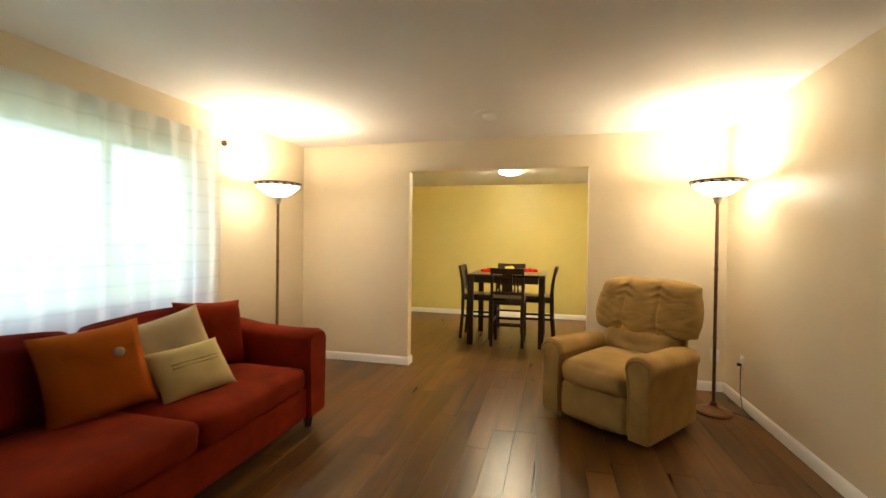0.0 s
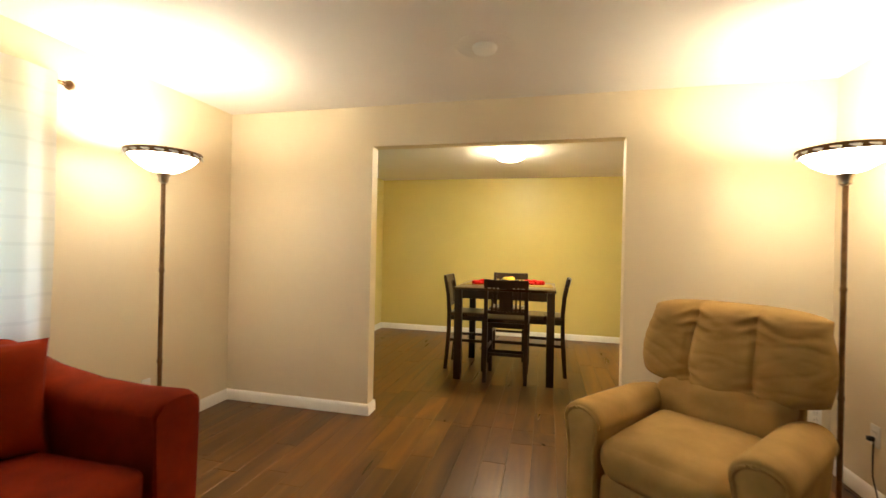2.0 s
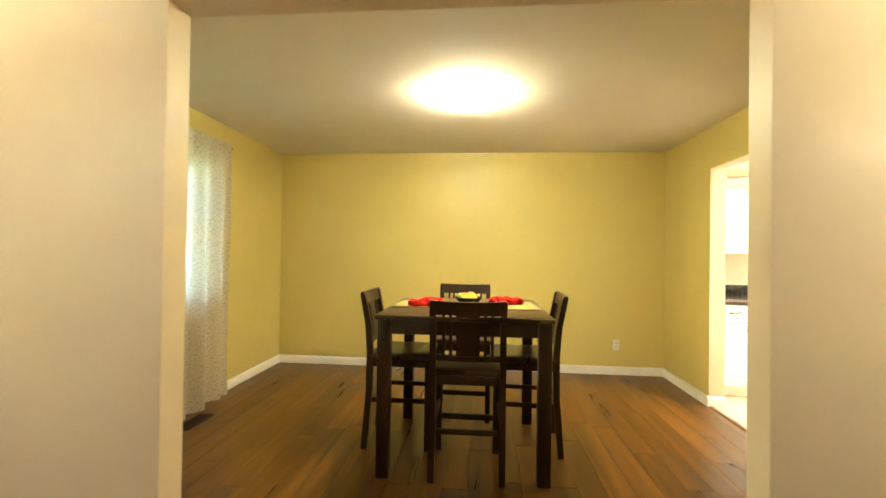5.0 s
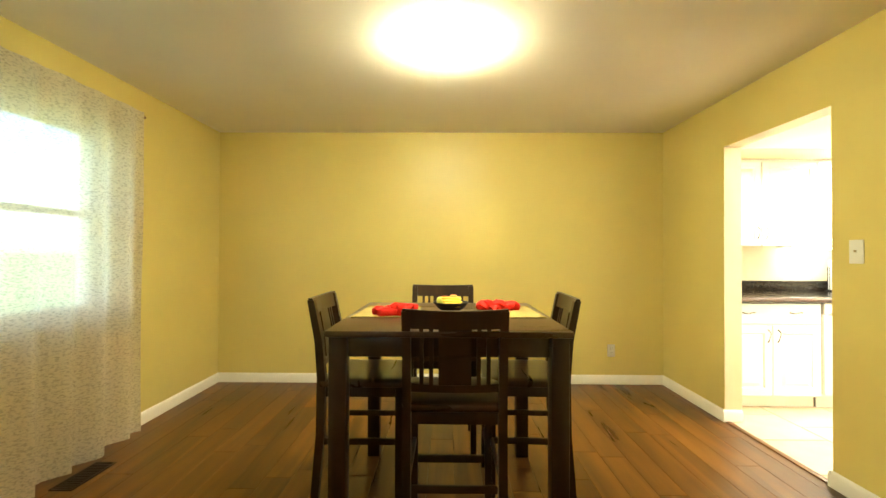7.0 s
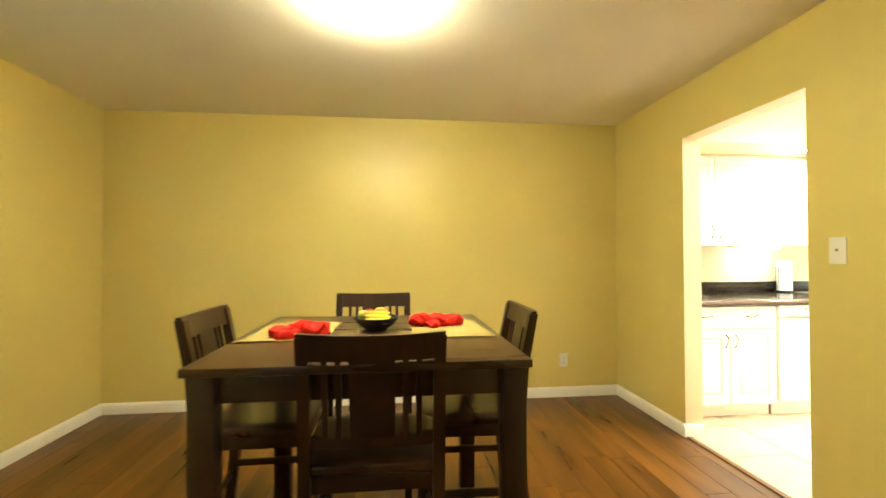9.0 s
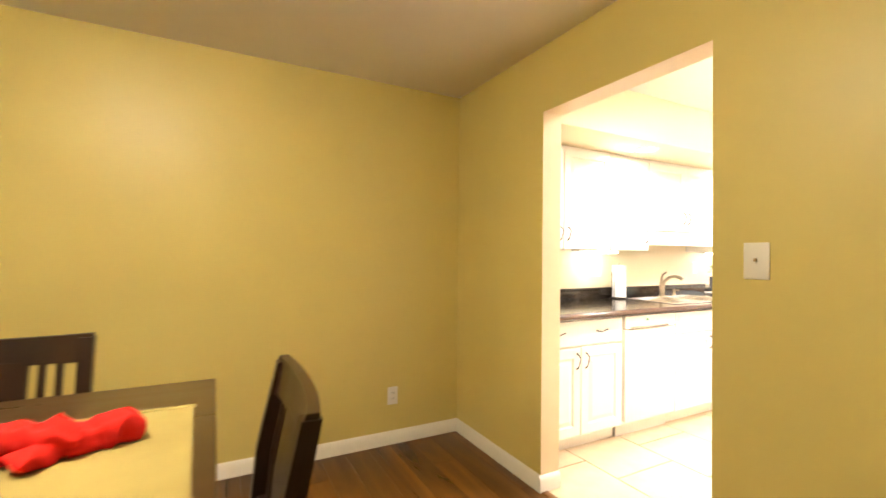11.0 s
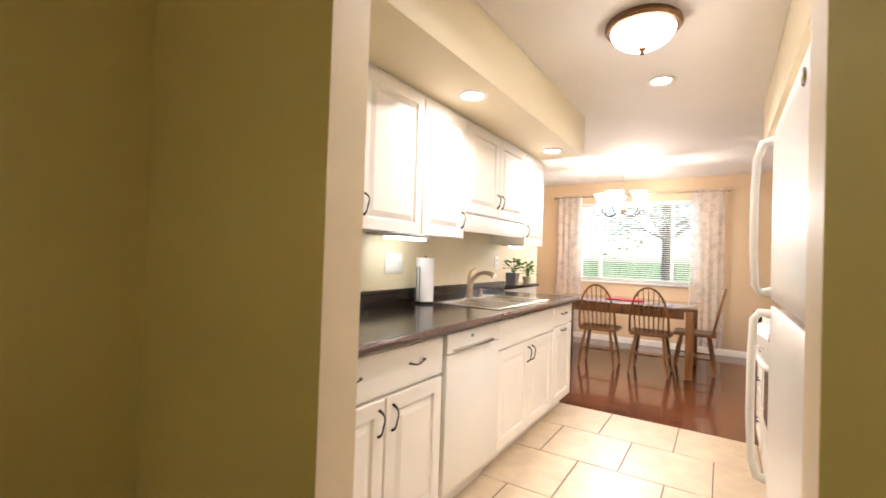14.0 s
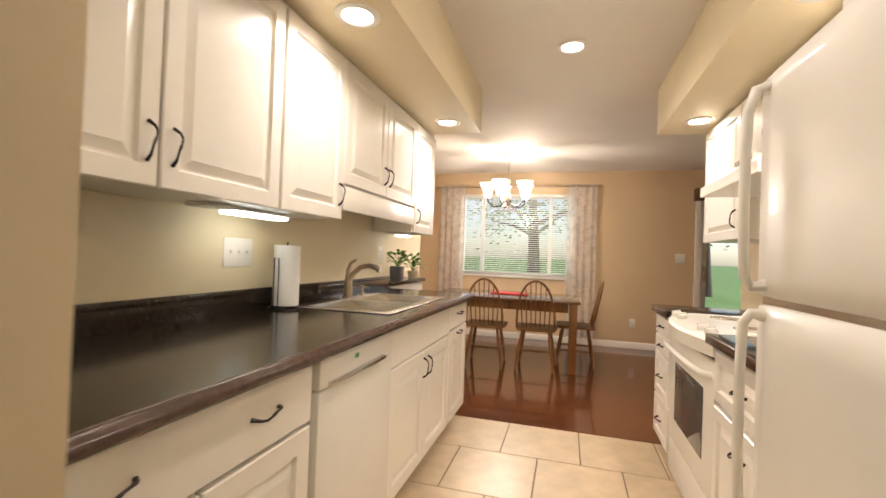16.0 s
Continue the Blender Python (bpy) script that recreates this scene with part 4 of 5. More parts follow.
bowl = thing("fruit_bowl", pose(-0.335, 6.57, TZ + 0.0005), "black glazed bowl on the dining table", "bowl")
bowl.scale = (0.84, 0.84, 0.9)
bm = bmesh.new()
lathe(bm, [(0.0, 0.0), (0.048, 0.0), (0.053, 0.007), (0.084, 0.026), (0.108, 0.052), (0.114, 0.062), (0.110, 0.062), (0.103, 0.052), (0.078, 0.030), (0.0, 0.014)], 36)
put("body", bm, RUBBER, bowl)
for nm, mt, at, r, lb in (("apple", APPLE, (-0.045, 0.03, 0.078), 0.036, "red apple in the bowl"), ("orange", ORANGEF, (0.02, 0.055, 0.080), 0.037, "orange in the bowl"), ("apple", APPLE, (-0.02, -0.045, 0.076), 0.034, "red apple in the bowl"), ("pear", GREENF, (-0.075, -0.01, 0.078), 0.030, "pale green pear in the bowl")):
    bm = bmesh.new()
    lathe(bm, [(0.0, -r * 0.86), (r * 0.45, -r * 0.88), (r * 0.85, -r * 0.5), (r, 0.0), (r * 0.9, r * 0.5), (r * 0.5, r * 0.84), (r * 0.15, r * 0.80), (0.0, r * 0.72)], 18)
    fr = tagged(put(nm, bm, mt, None, 80), lb, "fruit", "fruit in the bowl")
    fr.matrix_world = pose(-0.335 + at[0] * 0.72, 6.588 + at[1] * 0.72, TZ + at[2] - 0.017) @ Matrix.Diagonal((0.8, 0.8, 0.8, 1))
for k in range(3):
    bm = bmesh.new()
    pts = [(0.080 * math.sin(a), -0.065 + k * 0.026 + 0.05 * (1 - math.cos(a)), 0.0) for a in [-1.0 + 2.0 * i / 10 for i in range(11)]]
    tube(bm, pts, 0.015, 8, [0.004, 0.009, 0.014, 0.016, 0.017, 0.017, 0.017, 0.016, 0.014, 0.008, 0.004])
    fr = tagged(put("banana", bm, BANANA, None, 60), "ripe yellow banana in the bowl", "fruit", "fruit in the bowl")
    fr.matrix_world = pose(-0.330, 6.550, TZ + 0.058 + 0.008 * k, 14, 4, 12) @ Matrix.Diagonal((0.8, 0.8, 0.8, 1))

dl = thing("ceiling_lamp", pose(-0.362, 6.65, H - 0.0005), "lit round flush ceiling lamp of frosted glass", "ceiling lamp")
bm = bmesh.new()
lathe(bm, [(0.0, 0.0), (0.120, 0.0), (0.126, -0.010), (0.120, -0.020), (0.0, -0.022)], 40)
put("pan", bm, TRIM, dl)
bm = bmesh.new()
lathe(bm, [(0.110, -0.023), (0.158, -0.028), (0.164, -0.042), (0.156, -0.060), (0.130, -0.082), (0.085, -0.098), (0.0, -0.106)], 40)
put("shade", bm, DOMEGLASS, dl)

wall_plate("light_switch", pose(DX, 6.467, 1.275, 0, 0, -90), 0.078, 0.122, 1, "white single toggle light switch plate", "light switch")
wall_plate("wall_outlet", pose(1.235, NY, 0.325), 0.072, 0.118, "outlet", "white wall outlet on the olive wall", "outlet")
vent = thing("floor_vent", pose(-2.39, 6.66, 0.001), "brown slotted metal floor vent", "vent")
boxes("frame", [(-0.062, -0.050, -0.155, 0.155, 0, 0.006), (0.050, 0.062, -0.155, 0.155, 0, 0.006), (-0.050, 0.050, -0.155, -0.143, 0, 0.006), (-0.050, 0.050, 0.143, 0.155, 0, 0.006), (-0.05, 0.05, -0.143, 0.143, 0, 0.001)], VENTMAT, vent, bev=0.001)
boxes("louvre", [(-0.05, 0.05, -0.135 + k * 0.018, -0.126 + k * 0.018, 0.001, 0.005) for k in range(15)], VENTMAT, vent, bev=0)

# ---- kitchen: sink side ----
CF, CT = 7.77, 0.915       # cabinet face and counter top
def base_cabinet(x0, x1, doors, drawers, label, drawer_handles, top=0.865):
    e = thing("base_cabinet", pose(0, 0, 0), label, "cabinet", "base cabinets")
    boxes("body", [(x0, x1, CF + 0.022, KY - 0.003, 0.10, top)], CAB, e)
    boxes("toe_kick", [(x0, x1, CF + 0.085, CF + 0.105, 0.001, 0.10)], CAB, e)
    for a, b, z0, z1 in drawers:
        bm = bmesh.new()
        panel_door(bm, a, b, z0, z1, CF, raised=False)
        put("drawer", bm, CAB, e, 9)
    for a, b, z0, z1, hx in doors:
        bm = bmesh.new()
        panel_door(bm, a, b, z0, z1, CF)
        put("door", bm, CAB, e, 9)
        if hx:
            pull(e, hx, CF, z1 - 0.085)
    for hx, hz in drawer_handles:
        pull(e, hx, CF, hz, False)
    return e


base_cabinet(1.885, 2.68, [(1.90, 2.282, 0.115, 0.685, 2.245), (2.288, 2.673, 0.115, 0.685, 2.325)], [(1.90, 2.673, 0.697, 0.862)], "white raised-panel base cabinet under the dark counter", [(2.09, 0.788), (2.47, 0.788)])
base_cabinet(3.25, 4.20, [(3.262, 3.722, 0.115, 0.690, 3.692), (3.728, 4.192, 0.115, 0.690, 3.760)], [(3.262, 4.192, 0.70, 0.862)], "white raised-panel sink cabinet with two doors", [], 0.71)
base_cabinet(4.203, 4.67, [(4.211, 4.662, 0.115, 0.705, None)], [(4.211, 4.662, 0.715, 0.862)], "white raised-panel end cabinet with one drawer", [(4.42, 0.803), (4.42, 0.675)])

dw = thing("dishwasher", pose(0, 0, 0), "white built-in dishwasher between base cabinets", "dishwasher")
boxes("body", [(2.687, 3.243, CF + 0.03, KY - 0.01, 0.10, CT - 0.045)], ENAMEL, dw)
boxes("door", [(2.691, 3.239, CF - 0.012, CF + 0.028, 0.125, 0.770)], ENAMEL, dw, bev=0.006)
boxes("control_panel", [(2.691, 3.239, CF - 0.014, CF + 0.028, 0.775, 0.868)], ENAMEL, dw, bev=0.008)
boxes("handle", [(2.73, 3.13, CF - 0.034, CF - 0.015, 0.780, 0.795)], STEEL, dw, bev=0.005)
boxes("kick_plate", [(2.691, 3.239, CF + 0.07, CF + 0.085, 0.001, 0.12)], ENAMEL, dw)
boxes("display", [(2.885, 2.945, CF - 0.0165, CF - 0.0142, 0.822, 0.852)], PLASTIC, dw, bev=0)
boxes("badge", [(2.90, 2.928, CF - 0.0175, CF - 0.0166, 0.828, 0.844)], plain("badge_green", (0.08, 0.30, 0.14), 0.5), dw, bev=0)

# counter with the sink cut-out
counter = thing("countertop", pose(0, 0, 0), "dark speckled laminate countertop with bronze moulded edge", "countertop")
CY0, CX1 = 7.725, 4.70
sx0, sx1, sy0, sy1 = 3.36, 4.20, 7.835, 8.315
bm = bmesh.new()
for q in ((DX2 + 0.003, sx0, CY0 + 0.02, KY - 0.002), (sx1, CX1 - 0.02, CY0 + 0.02, KY - 0.002), (sx0, sx1, CY0 + 0.02, sy0), (sx0, sx1, sy1, KY - 0.002)):
    box(bm, q[0], q[1], q[2], q[3], CT - 0.038, CT)
bmesh.ops.remove_doubles(bm, verts=bm.verts, dist=1e-4)
put("slab", bm, LAMINATE, counter, 30)


def ogee(bm, pts_xy):
    """Moulded front edge carried along a line in plan."""
    prof = [(0.0, 0.0), (0.004, -0.002), (0.010, -0.002), (0.013, -0.008), (0.019, -0.012), (0.022, -0.020), (0.022, -0.030), (0.018, -0.036), (0.010, -0.040), (0.0, -0.040)]
    loops = []
    for (px, py), (nx, ny) in pts_xy:
        loops.append([bm.verts.new((px + nx * d, py + ny * d, CT + 0.001 + z)) for d, z in prof])
    n = len(prof)
    for a, b in zip(loops, loops[1:]):
        for k in range(n):
            bm.faces.new((a[k], a[(k + 1) % n], b[(k + 1) % n], b[k]))
    bm.faces.new(loops[0])
    bm.faces.new(loops[-1])


bm = bmesh.new()
ogee(bm, [((DX2 + 0.003, CY0 + 0.0205), (0, -1)), ((CX1 - 0.0195, CY0 + 0.0205), (1, -1)), ((CX1 - 0.0195, KY - 0.002), (1, 0))])
put("edge", bm, EDGE, counter, 40)
boxes("backsplash", [(DX2 + 0.003, CX1 - 0.03, KY - 0.022, KY - 0.002, CT, CT + 0.095), (DX2 + 0.003, CX1 - 0.03, KY - 0.028, KY - 0.022, CT + 0.072, CT + 0.093)], LAMINATE, counter, bev=0.004)

sink = thing("kitchen_sink", pose(0, 0, 0), "stainless steel double bowl drop-in kitchen sink", "sink")
bm = bmesh.new()
mid = 3.78
for q in ((sx0 - 0.02, sx1 + 0.02, sy0 - 0.02, sy0 + 0.02), (sx0 - 0.02, sx1 + 0.02, sy1 - 0.055, sy1 + 0.02), (sx0 - 0.02, sx0 + 0.02, sy0 + 0.02, sy1 - 0.055), (sx1 - 0.02, sx1 + 0.02, sy0 + 0.02, sy1 - 0.055), (mid - 0.018, mid + 0.018, sy0 + 0.02, sy1 - 0.055)):
    box(bm, *q, CT + 0.001, CT + 0.006, 0.002, 1)
put("rim", bm, STEEL, sink)
for a, b in ((sx0 + 0.02, mid - 0.018), (mid + 0.018, sx1 - 0.02)):
    bm = bmesh.new()
    ya, yb, zt, zb = sy0 + 0.02, sy1 - 0.055, CT + 0.004, CT - 0.17
    loops = []
    for ins, z in ((0.0, zt), (0.006, zt - 0.03), (0.016, zb + 0.03), (0.03, zb + 0.008), (0.06, zb)):
        loops.append([bm.verts.new(c) for c in ((a + ins, ya + ins, z), (b - ins, ya + ins, z), (b - ins, yb - ins, z), (a + ins, yb - ins, z))])
    for l1, l2 in zip(loops, loops[1:]):
        for k in range(4):
            bm.faces.new((l1[k], l1[(k + 1) % 4], l2[(k + 1) % 4], l2[k]))
    bm.faces.new(loops[-1])
    put("bowl", bm, STEEL, sink, 20)
    bm = bmesh.new()
    lathe(bm, [(0.0, 0.001), (0.035, 0.001), (0.04, 0.004), (0.03, 0.0045), (0.0, 0.002)], 18, at=((a + b) / 2, (ya + yb) / 2, zb))
    put("drain", bm, STEEL, sink)

fc = thing("kitchen_faucet", pose(3.84, 8.295, CT + 0.006), "brushed nickel single lever kitchen faucet", "faucet")
bm = bmesh.new()
lathe(bm, [(0.0, 0.0), (0.034, 0.0), (0.034, 0.006), (0.024, 0.012), (0.022, 0.10), (0.020, 0.13), (0.0, 0.135)], 20)
put("body", bm, NICKEL, fc)
bm = bmesh.new()
tube(bm, [(0, 0, 0.09), (0, -0.03, 0.14), (0, -0.075, 0.178), (0, -0.13, 0.190), (0, -0.175, 0.180), (0, -0.20, 0.165)], 0.015, 10, [0.018, 0.017, 0.015, 0.015, 0.018, 0.019])
put("spout", bm, NICKEL, fc)
bm = bmesh.new()
tube(bm, [(0, 0.0, 0.125), (0, 0.005, 0.16), (0.0, -0.01, 0.20), (0.0, -0.045, 0.222)], 0.010, 8, [0.018, 0.014, 0.010, 0.007])
put("lever", bm, NICKEL, fc)
sd = thing("soap_dispenser", pose(4.02, 8.295, CT + 0.006), "brushed nickel soap dispenser beside the faucet", "soap dispenser")
bm = bmesh.new()
lathe(bm, [(0.0, 0.0), (0.020, 0.0), (0.018, 0.012), (0.010, 0.016), (0.009, 0.045), (0.013, 0.048), (0.013, 0.058), (0.0, 0.060)], 16)
tube(bm, [(0, 0, 0.053), (0, -0.045, 0.050)], 0.005, 8)
put("pump", bm, NICKEL, sd)

pt = thing("paper_towel_holder", pose(3.285, 8.315, CT + 0.001), "white paper towel roll on a black wire stand", "paper towel")
bm = bmesh.new()
lathe(bm, [(0.020, 0.016), (0.058, 0.016), (0.058, 0.290), (0.020, 0.290)], 28)
put("roll", bm, PAPER, pt)
bm = bmesh.new()
tube(bm, [(0.075 * math.cos(a), 0.075 * math.sin(a), 0.006) for a in [2 * math.pi * k / 24 for k in range(25)]], 0.004, 6)
tube(bm, [(-0.075, 0, 0.006), (0.075, 0, 0.006)], 0.004, 6)
tube(bm, [(0, 0, 0.006), (0, 0, 0.305)], 0.004, 6)
tube(bm, [(-0.073, 0.012, 0.006), (-0.073, 0.012, 0.20), (-0.068, 0.016, 0.225), (-0.055, 0.024, 0.232)], 0.003, 6)
tube(bm, [(-0.073, -0.012, 0.006), (-0.073, -0.012, 0.20), (-0.068, -0.006, 0.225), (-0.055, 0.004, 0.232)], 0.003, 6)
put("stand", bm, IRON, pt)


def upper_cabinet(x0, x1, z0, doors, label, y=8.095, flip=False, m=None):
    e = thing("wall_cabinet", m or pose(0, 0, 0), label, "cabinet", "wall cabinets")
    boxes("body", [(x0, x1, y + 0.022, KY - 0.002, z0 + 0.004, 2.111)], CAB, e)
    for a, b, za, hx in doors:
        bm = bmesh.new()
        panel_door(bm, a, b, za, 2.085, y, rail=0.055)
        put("door", bm, CAB, e, 9)
        if hx:
            pull(e, hx, y, za + 0.115)
    return e


upper_cabinet(1.885, 2.925, 1.335, [(1.95, 2.431, 1.335, 2.398), (2.439, 2.920, 1.335, 2.472)], "white raised-panel wall cabinet with two doors")
upper_cabinet(2.927, 3.385, 1.335, [(2.932, 3.380, 1.335, 3.345)], "white raised-panel wall cabinet with one door")
uc = upper_cabinet(3.387, 4.370, 1.50, [(3.393, 3.876, 1.510, 3.845), (3.882, 4.365, 1.510, 3.913)], "short white raised-panel wall cabinet over the sink")
boxes("valance", [(3.389, 4.368, 8.097, 8.115, 1.385, 1.498)], CAB, uc)
upper_cabinet(4.372, 4.81, 1.335, [(4.377, 4.805, 1.335, 4.410)], "white raised-panel wall cabinet with one door")

for x0, x1, z, y in ((2.72, 3.18, 1.338, 8.27), (4.38, 4.66, 1.338, 8.26)):
    ul = thing("under_cabinet_light", pose((x0 + x1) / 2, y, z), "lit white under-cabinet strip light", "strip light")
    w = (x1 - x0) / 2
    boxes("housing", [(-w, w, -0.045, 0.045, -0.014, 0.0)], PLASTIC, ul)
    boxes("tube", [(-w + 0.14, w - 0.01, -0.038, 0.038, -0.028, -0.0142)], TUBEGLOW, ul, bev=0.005)

wall_plate("switch_plate", pose(3.085, KY, 1.167), 0.165, 0.122, 3, "white three-gang switch plate above the counter", "light switch")
wall_plate("wall_outlet", pose(4.52, KY, 1.175), 0.072, 0.118, "outlet", "white wall outlet above the backsplash", "outlet")

# ledge with plants past the end of the wall
ledge = thing("ledge_counter", pose(0, 0, 0), "short dark laminate ledge on a white cabinet", "counter")
boxes("body", [(4.72, 5.55, 8.42, 8.818, 0.001, CT + 0.01)], CAB, ledge)
boxes("slab", [(4.72, 5.57, 8.395, 8.818, CT + 0.012, CT + 0.042)], LAMINATE, ledge, bev=0.005)


def pot_plant(m, r, h, mat, leaves, spread, label, seed):
    e = thing("potted_plant", m, label, "plant", "plants on the ledge")
    bm = bmesh.new()
    lathe(bm, [(0.0, 0.0), (r * 0.78, 0.0), (r, h), (r * 1.05, h), (r * 1.05, h * 0.86), (r * 0.98, h * 0.86)][:4] + [(r * 0.9, h), (r * 0.88, h * 0.9), (0.0, h * 0.9)], 20)
    put("pot", bm, mat, e)
    rnd = random.Random(seed)
    bm = bmesh.new()
    for k in range(leaves):
        a, t = rnd.uniform(0, 6.28), rnd.uniform(0.3, 1.0)
        tip = Vector((math.cos(a) * spread * t, math.sin(a) * spread * t, h + rnd.uniform(0.03, 0.13) * (1.3 - t * 0.5)))
        base = Vector((0, 0, h * 0.9))
        tube(bm, [base, (base + tip) / 2 + Vector((0, 0, 0.03)), tip], 0.0015, 4)
        d = (tip - base).normalized()
        side = d.cross(Vector((0, 0, 1))).normalized() * rnd.uniform(0.018, 0.028)
        ln = d * rnd.uniform(0.04, 0.065)
        droop = Vector((0, 0, -0.012))
        c = bm.verts.new(tip)
        p = [bm.verts.new(tip + ln * 0.35 + side), bm.verts.new(tip + ln + droop), bm.verts.new(tip + ln * 0.35 - side), bm.verts.new(tip + ln * 0.45 + Vector((0, 0, 0.004)))]
        bm.faces.new((c, p[0], p[3]))
        bm.faces.new((p[0], p[1], p[3]))
        bm.faces.new((p[1], p[2], p[3]))
        bm.faces.new((p[2], c, p[3]))
    put("foliage", bm, LEAF, e, 40)
    return e


pot_plant(pose(5.20, 8.54, CT + 0.043), 0.060, 0.11, POTRED, 34, 0.14, "leafy green plant in a dark red pot", 3)
pot_plant(pose(5.40, 8.47, CT + 0.043), 0.050, 0.07, POTCREAM, 26, 0.12, "small green plant in a pale pot", 5)
bk = thing("storage_tin", pose(4.97, 8.455, CT + 0.043), "small dark grey tin on the ledge", "tin")
boxes("body", [(-0.04, 0.04, -0.05, 0.05, 0, 0.12)], plain("tin_grey", (0.12, 0.11, 0.11), 0.4), bk, bev=0.006)

# ---- kitchen: range side ----
RF = 6.505
MIR = pose(0, 0, 0, 0, 0, 180)
fr = thing("refrigerator", pose(2.49, 6.58, 0), "white textured top-freezer refrigerator with bowed handles", "refrigerator")
boxes("body", [(-0.448, 0.448, -0.66, -0.075, 0.02, 1.695)], ENAMEL, fr, bev=0.008)
for nm, z0, z1 in (("freezer_door", 1.108, 1.70), ("door", 0.10, 1.092)):
    bm = bmesh.new()
    soft(bm, (0.896, 0.072, z1 - z0), 0.018, 10, 0.0015, pose(0, -0.036, (z0 + z1) / 2))
    put(nm, bm, ENAMEL, fr, 60)
boxes("gasket", [(-0.43, 0.43, -0.07, -0.012, 1.09, 1.11)], STEEL, fr, bev=0)
boxes("kick_grille", [(-0.43, 0.43, -0.10, -0.05, 0.0, 0.095)], PLASTIC, fr)
for zs in ([1.14, 1.135, 1.16, 1.30, 1.48, 1.60, 1.655, 1.66], [1.06, 1.065, 1.04, 0.90, 0.70, 0.56, 0.50, 0.495]):
    bm = bmesh.new()
    ys = [-0.01, 0.026, 0.043, 0.048, 0.048, 0.043, 0.026, -0.01]
    tube(bm, [(0.40, yy, zz) for yy, zz in zip(ys, zs)], 0.013, 10, [0.018, 0.014, 0.013, 0.013, 0.013, 0.013, 0.015, 0.020])
    put("handle", bm, ENAMEL, fr, 60)
bm = bmesh.new()
lathe(bm, [(0.0, 0.0), (0.020, 0.0), (0.018, 0.004), (0.0, 0.005)], 16, m=pose(-0.30, 0.001, 1.63, -90, 0, 0))
put("badge", bm, STEEL, fr)

rg = thing("kitchen_range", pose(3.90, RF, 0), "white electric range with oven window and front knobs", "range")
boxes("body", [(-0.378, 0.378, -0.63, -0.045, 0.03, 0.895)], ENAMEL, rg, bev=0.004)
boxes("oven_door", [(-0.374, 0.374, -0.043, -0.005, 0.24, 0.800)], ENAMEL, rg, bev=0.008)
boxes("oven_window", [(-0.24, 0.24, -0.007, -0.001, 0.36, 0.665)], BLACKGLASS, rg, bev=0.002)
boxes("drawer", [(-0.374, 0.374, -0.043, -0.008, 0.045, 0.228)], ENAMEL, rg, bev=0.008)
boxes("door_gap", [(-0.376, 0.376, -0.045, -0.015, 0.802, 0.816)], RUBBER, rg, bev=0)
bm = bmesh.new()
tube(bm, [(-0.345, -0.01, 0.74), (-0.335, 0.030, 0.745), (-0.20, 0.044, 0.75), (0, 0.048, 0.75), (0.20, 0.044, 0.75), (0.335, 0.030, 0.745), (0.345, -0.01, 0.74)], 0.014, 10)
put("handle", bm, ENAMEL, rg, 60)
bm = bmesh.new()
n = 14
loops = []
for i in range(n + 1):
    u = 2 * i / n - 1
    bow = 0.055 * (1 - u * u)
    loops.append([bm.verts.new((u * 0.38, yy, zz)) for yy, zz in ((-0.63, 0.897), (-0.63, 0.915), (-0.10, 0.915), (-0.005 + bow, 0.893), (0.006 + bow, 0.880), (0.0 + bow, 0.822), (-0.04, 0.818))])
for a, b in zip(loops, loops[1:]):
    for k in range(7):
        bm.faces.new((a[k], a[(k + 1) % 7], b[(k + 1) % 7], b[k]))
bm.faces.new(loops[0])
bm.faces.new(loops[-1])
put("cooktop", bm, ENAMEL, rg, 40)
for x in (-0.29, -0.18, 0.18, 0.29):
    bm = bmesh.new()
    lathe(bm, [(0.0, 0.0), (0.026, 0.0), (0.025, 0.010), (0.021, 0.020), (0.0, 0.022)], 18)
    box(bm, -0.005, 0.005, -0.022, 0.022, 0.018, 0.030, 0.003)
    k = put("knob", bm, PLASTIC, rg)
    k.matrix_local = pose(x, -0.015, 0.9055, -12, 0, 0)
for x, y, r in ((-0.19, -0.22, 0.10), (0.19, -0.22, 0.08), (-0.19, -0.47, 0.08), (0.19, -0.47, 0.10)):
    bm = bmesh.new()
    for j in range(4):
        rr = r * (0.3 + 0.2 * j)
        tube(bm, [(x + rr * math.cos(a), y + rr * math.sin(a), 0.917) for a in [2 * math.pi * q / 20 for q in range(21)]], 0.0025, 5)
    put("burner", bm, STEEL, rg)


def right_cabinet(x0, x1, label, rows):
    e = thing("base_cabinet", pose(0, 0, 0), label, "cabinet", "base cabinets")
    boxes("body", [(x0, x1, RY + 0.003, RF - 0.022, 0.10, CT - 0.04)], CAB, e)
    boxes("toe_kick", [(x0, x1, RF - 0.105, RF - 0.085, 0.001, 0.10)], CAB, e)
    for z0, z1, hz in rows:
        bm = bmesh.new()
        panel_door(bm, -x1 + 0.006, -x0 - 0.006, z0, z1, -RF, rail=0.045)
        bmesh.ops.transform(bm, matrix=MIR, verts=bm.verts)
        put("drawer", bm, CAB, e, 9)
        h = pull(e, -(x0 + x1) / 2, -RF, hz, False)
        h.matrix_local = MIR
    boxes("counter_slab", [(x0 - 0.0, x1 + 0.02, RY + 0.003, RF + 0.015, CT - 0.038, CT)], LAMINATE, e, bev=0.004)
    boxes("counter_edge", [(x0 - 0.0, x1 + 0.02, RF + 0.0155, RF + 0.030, CT - 0.040, CT + 0.001)], EDGE, e, bev=0.008, seg=3)
    return e


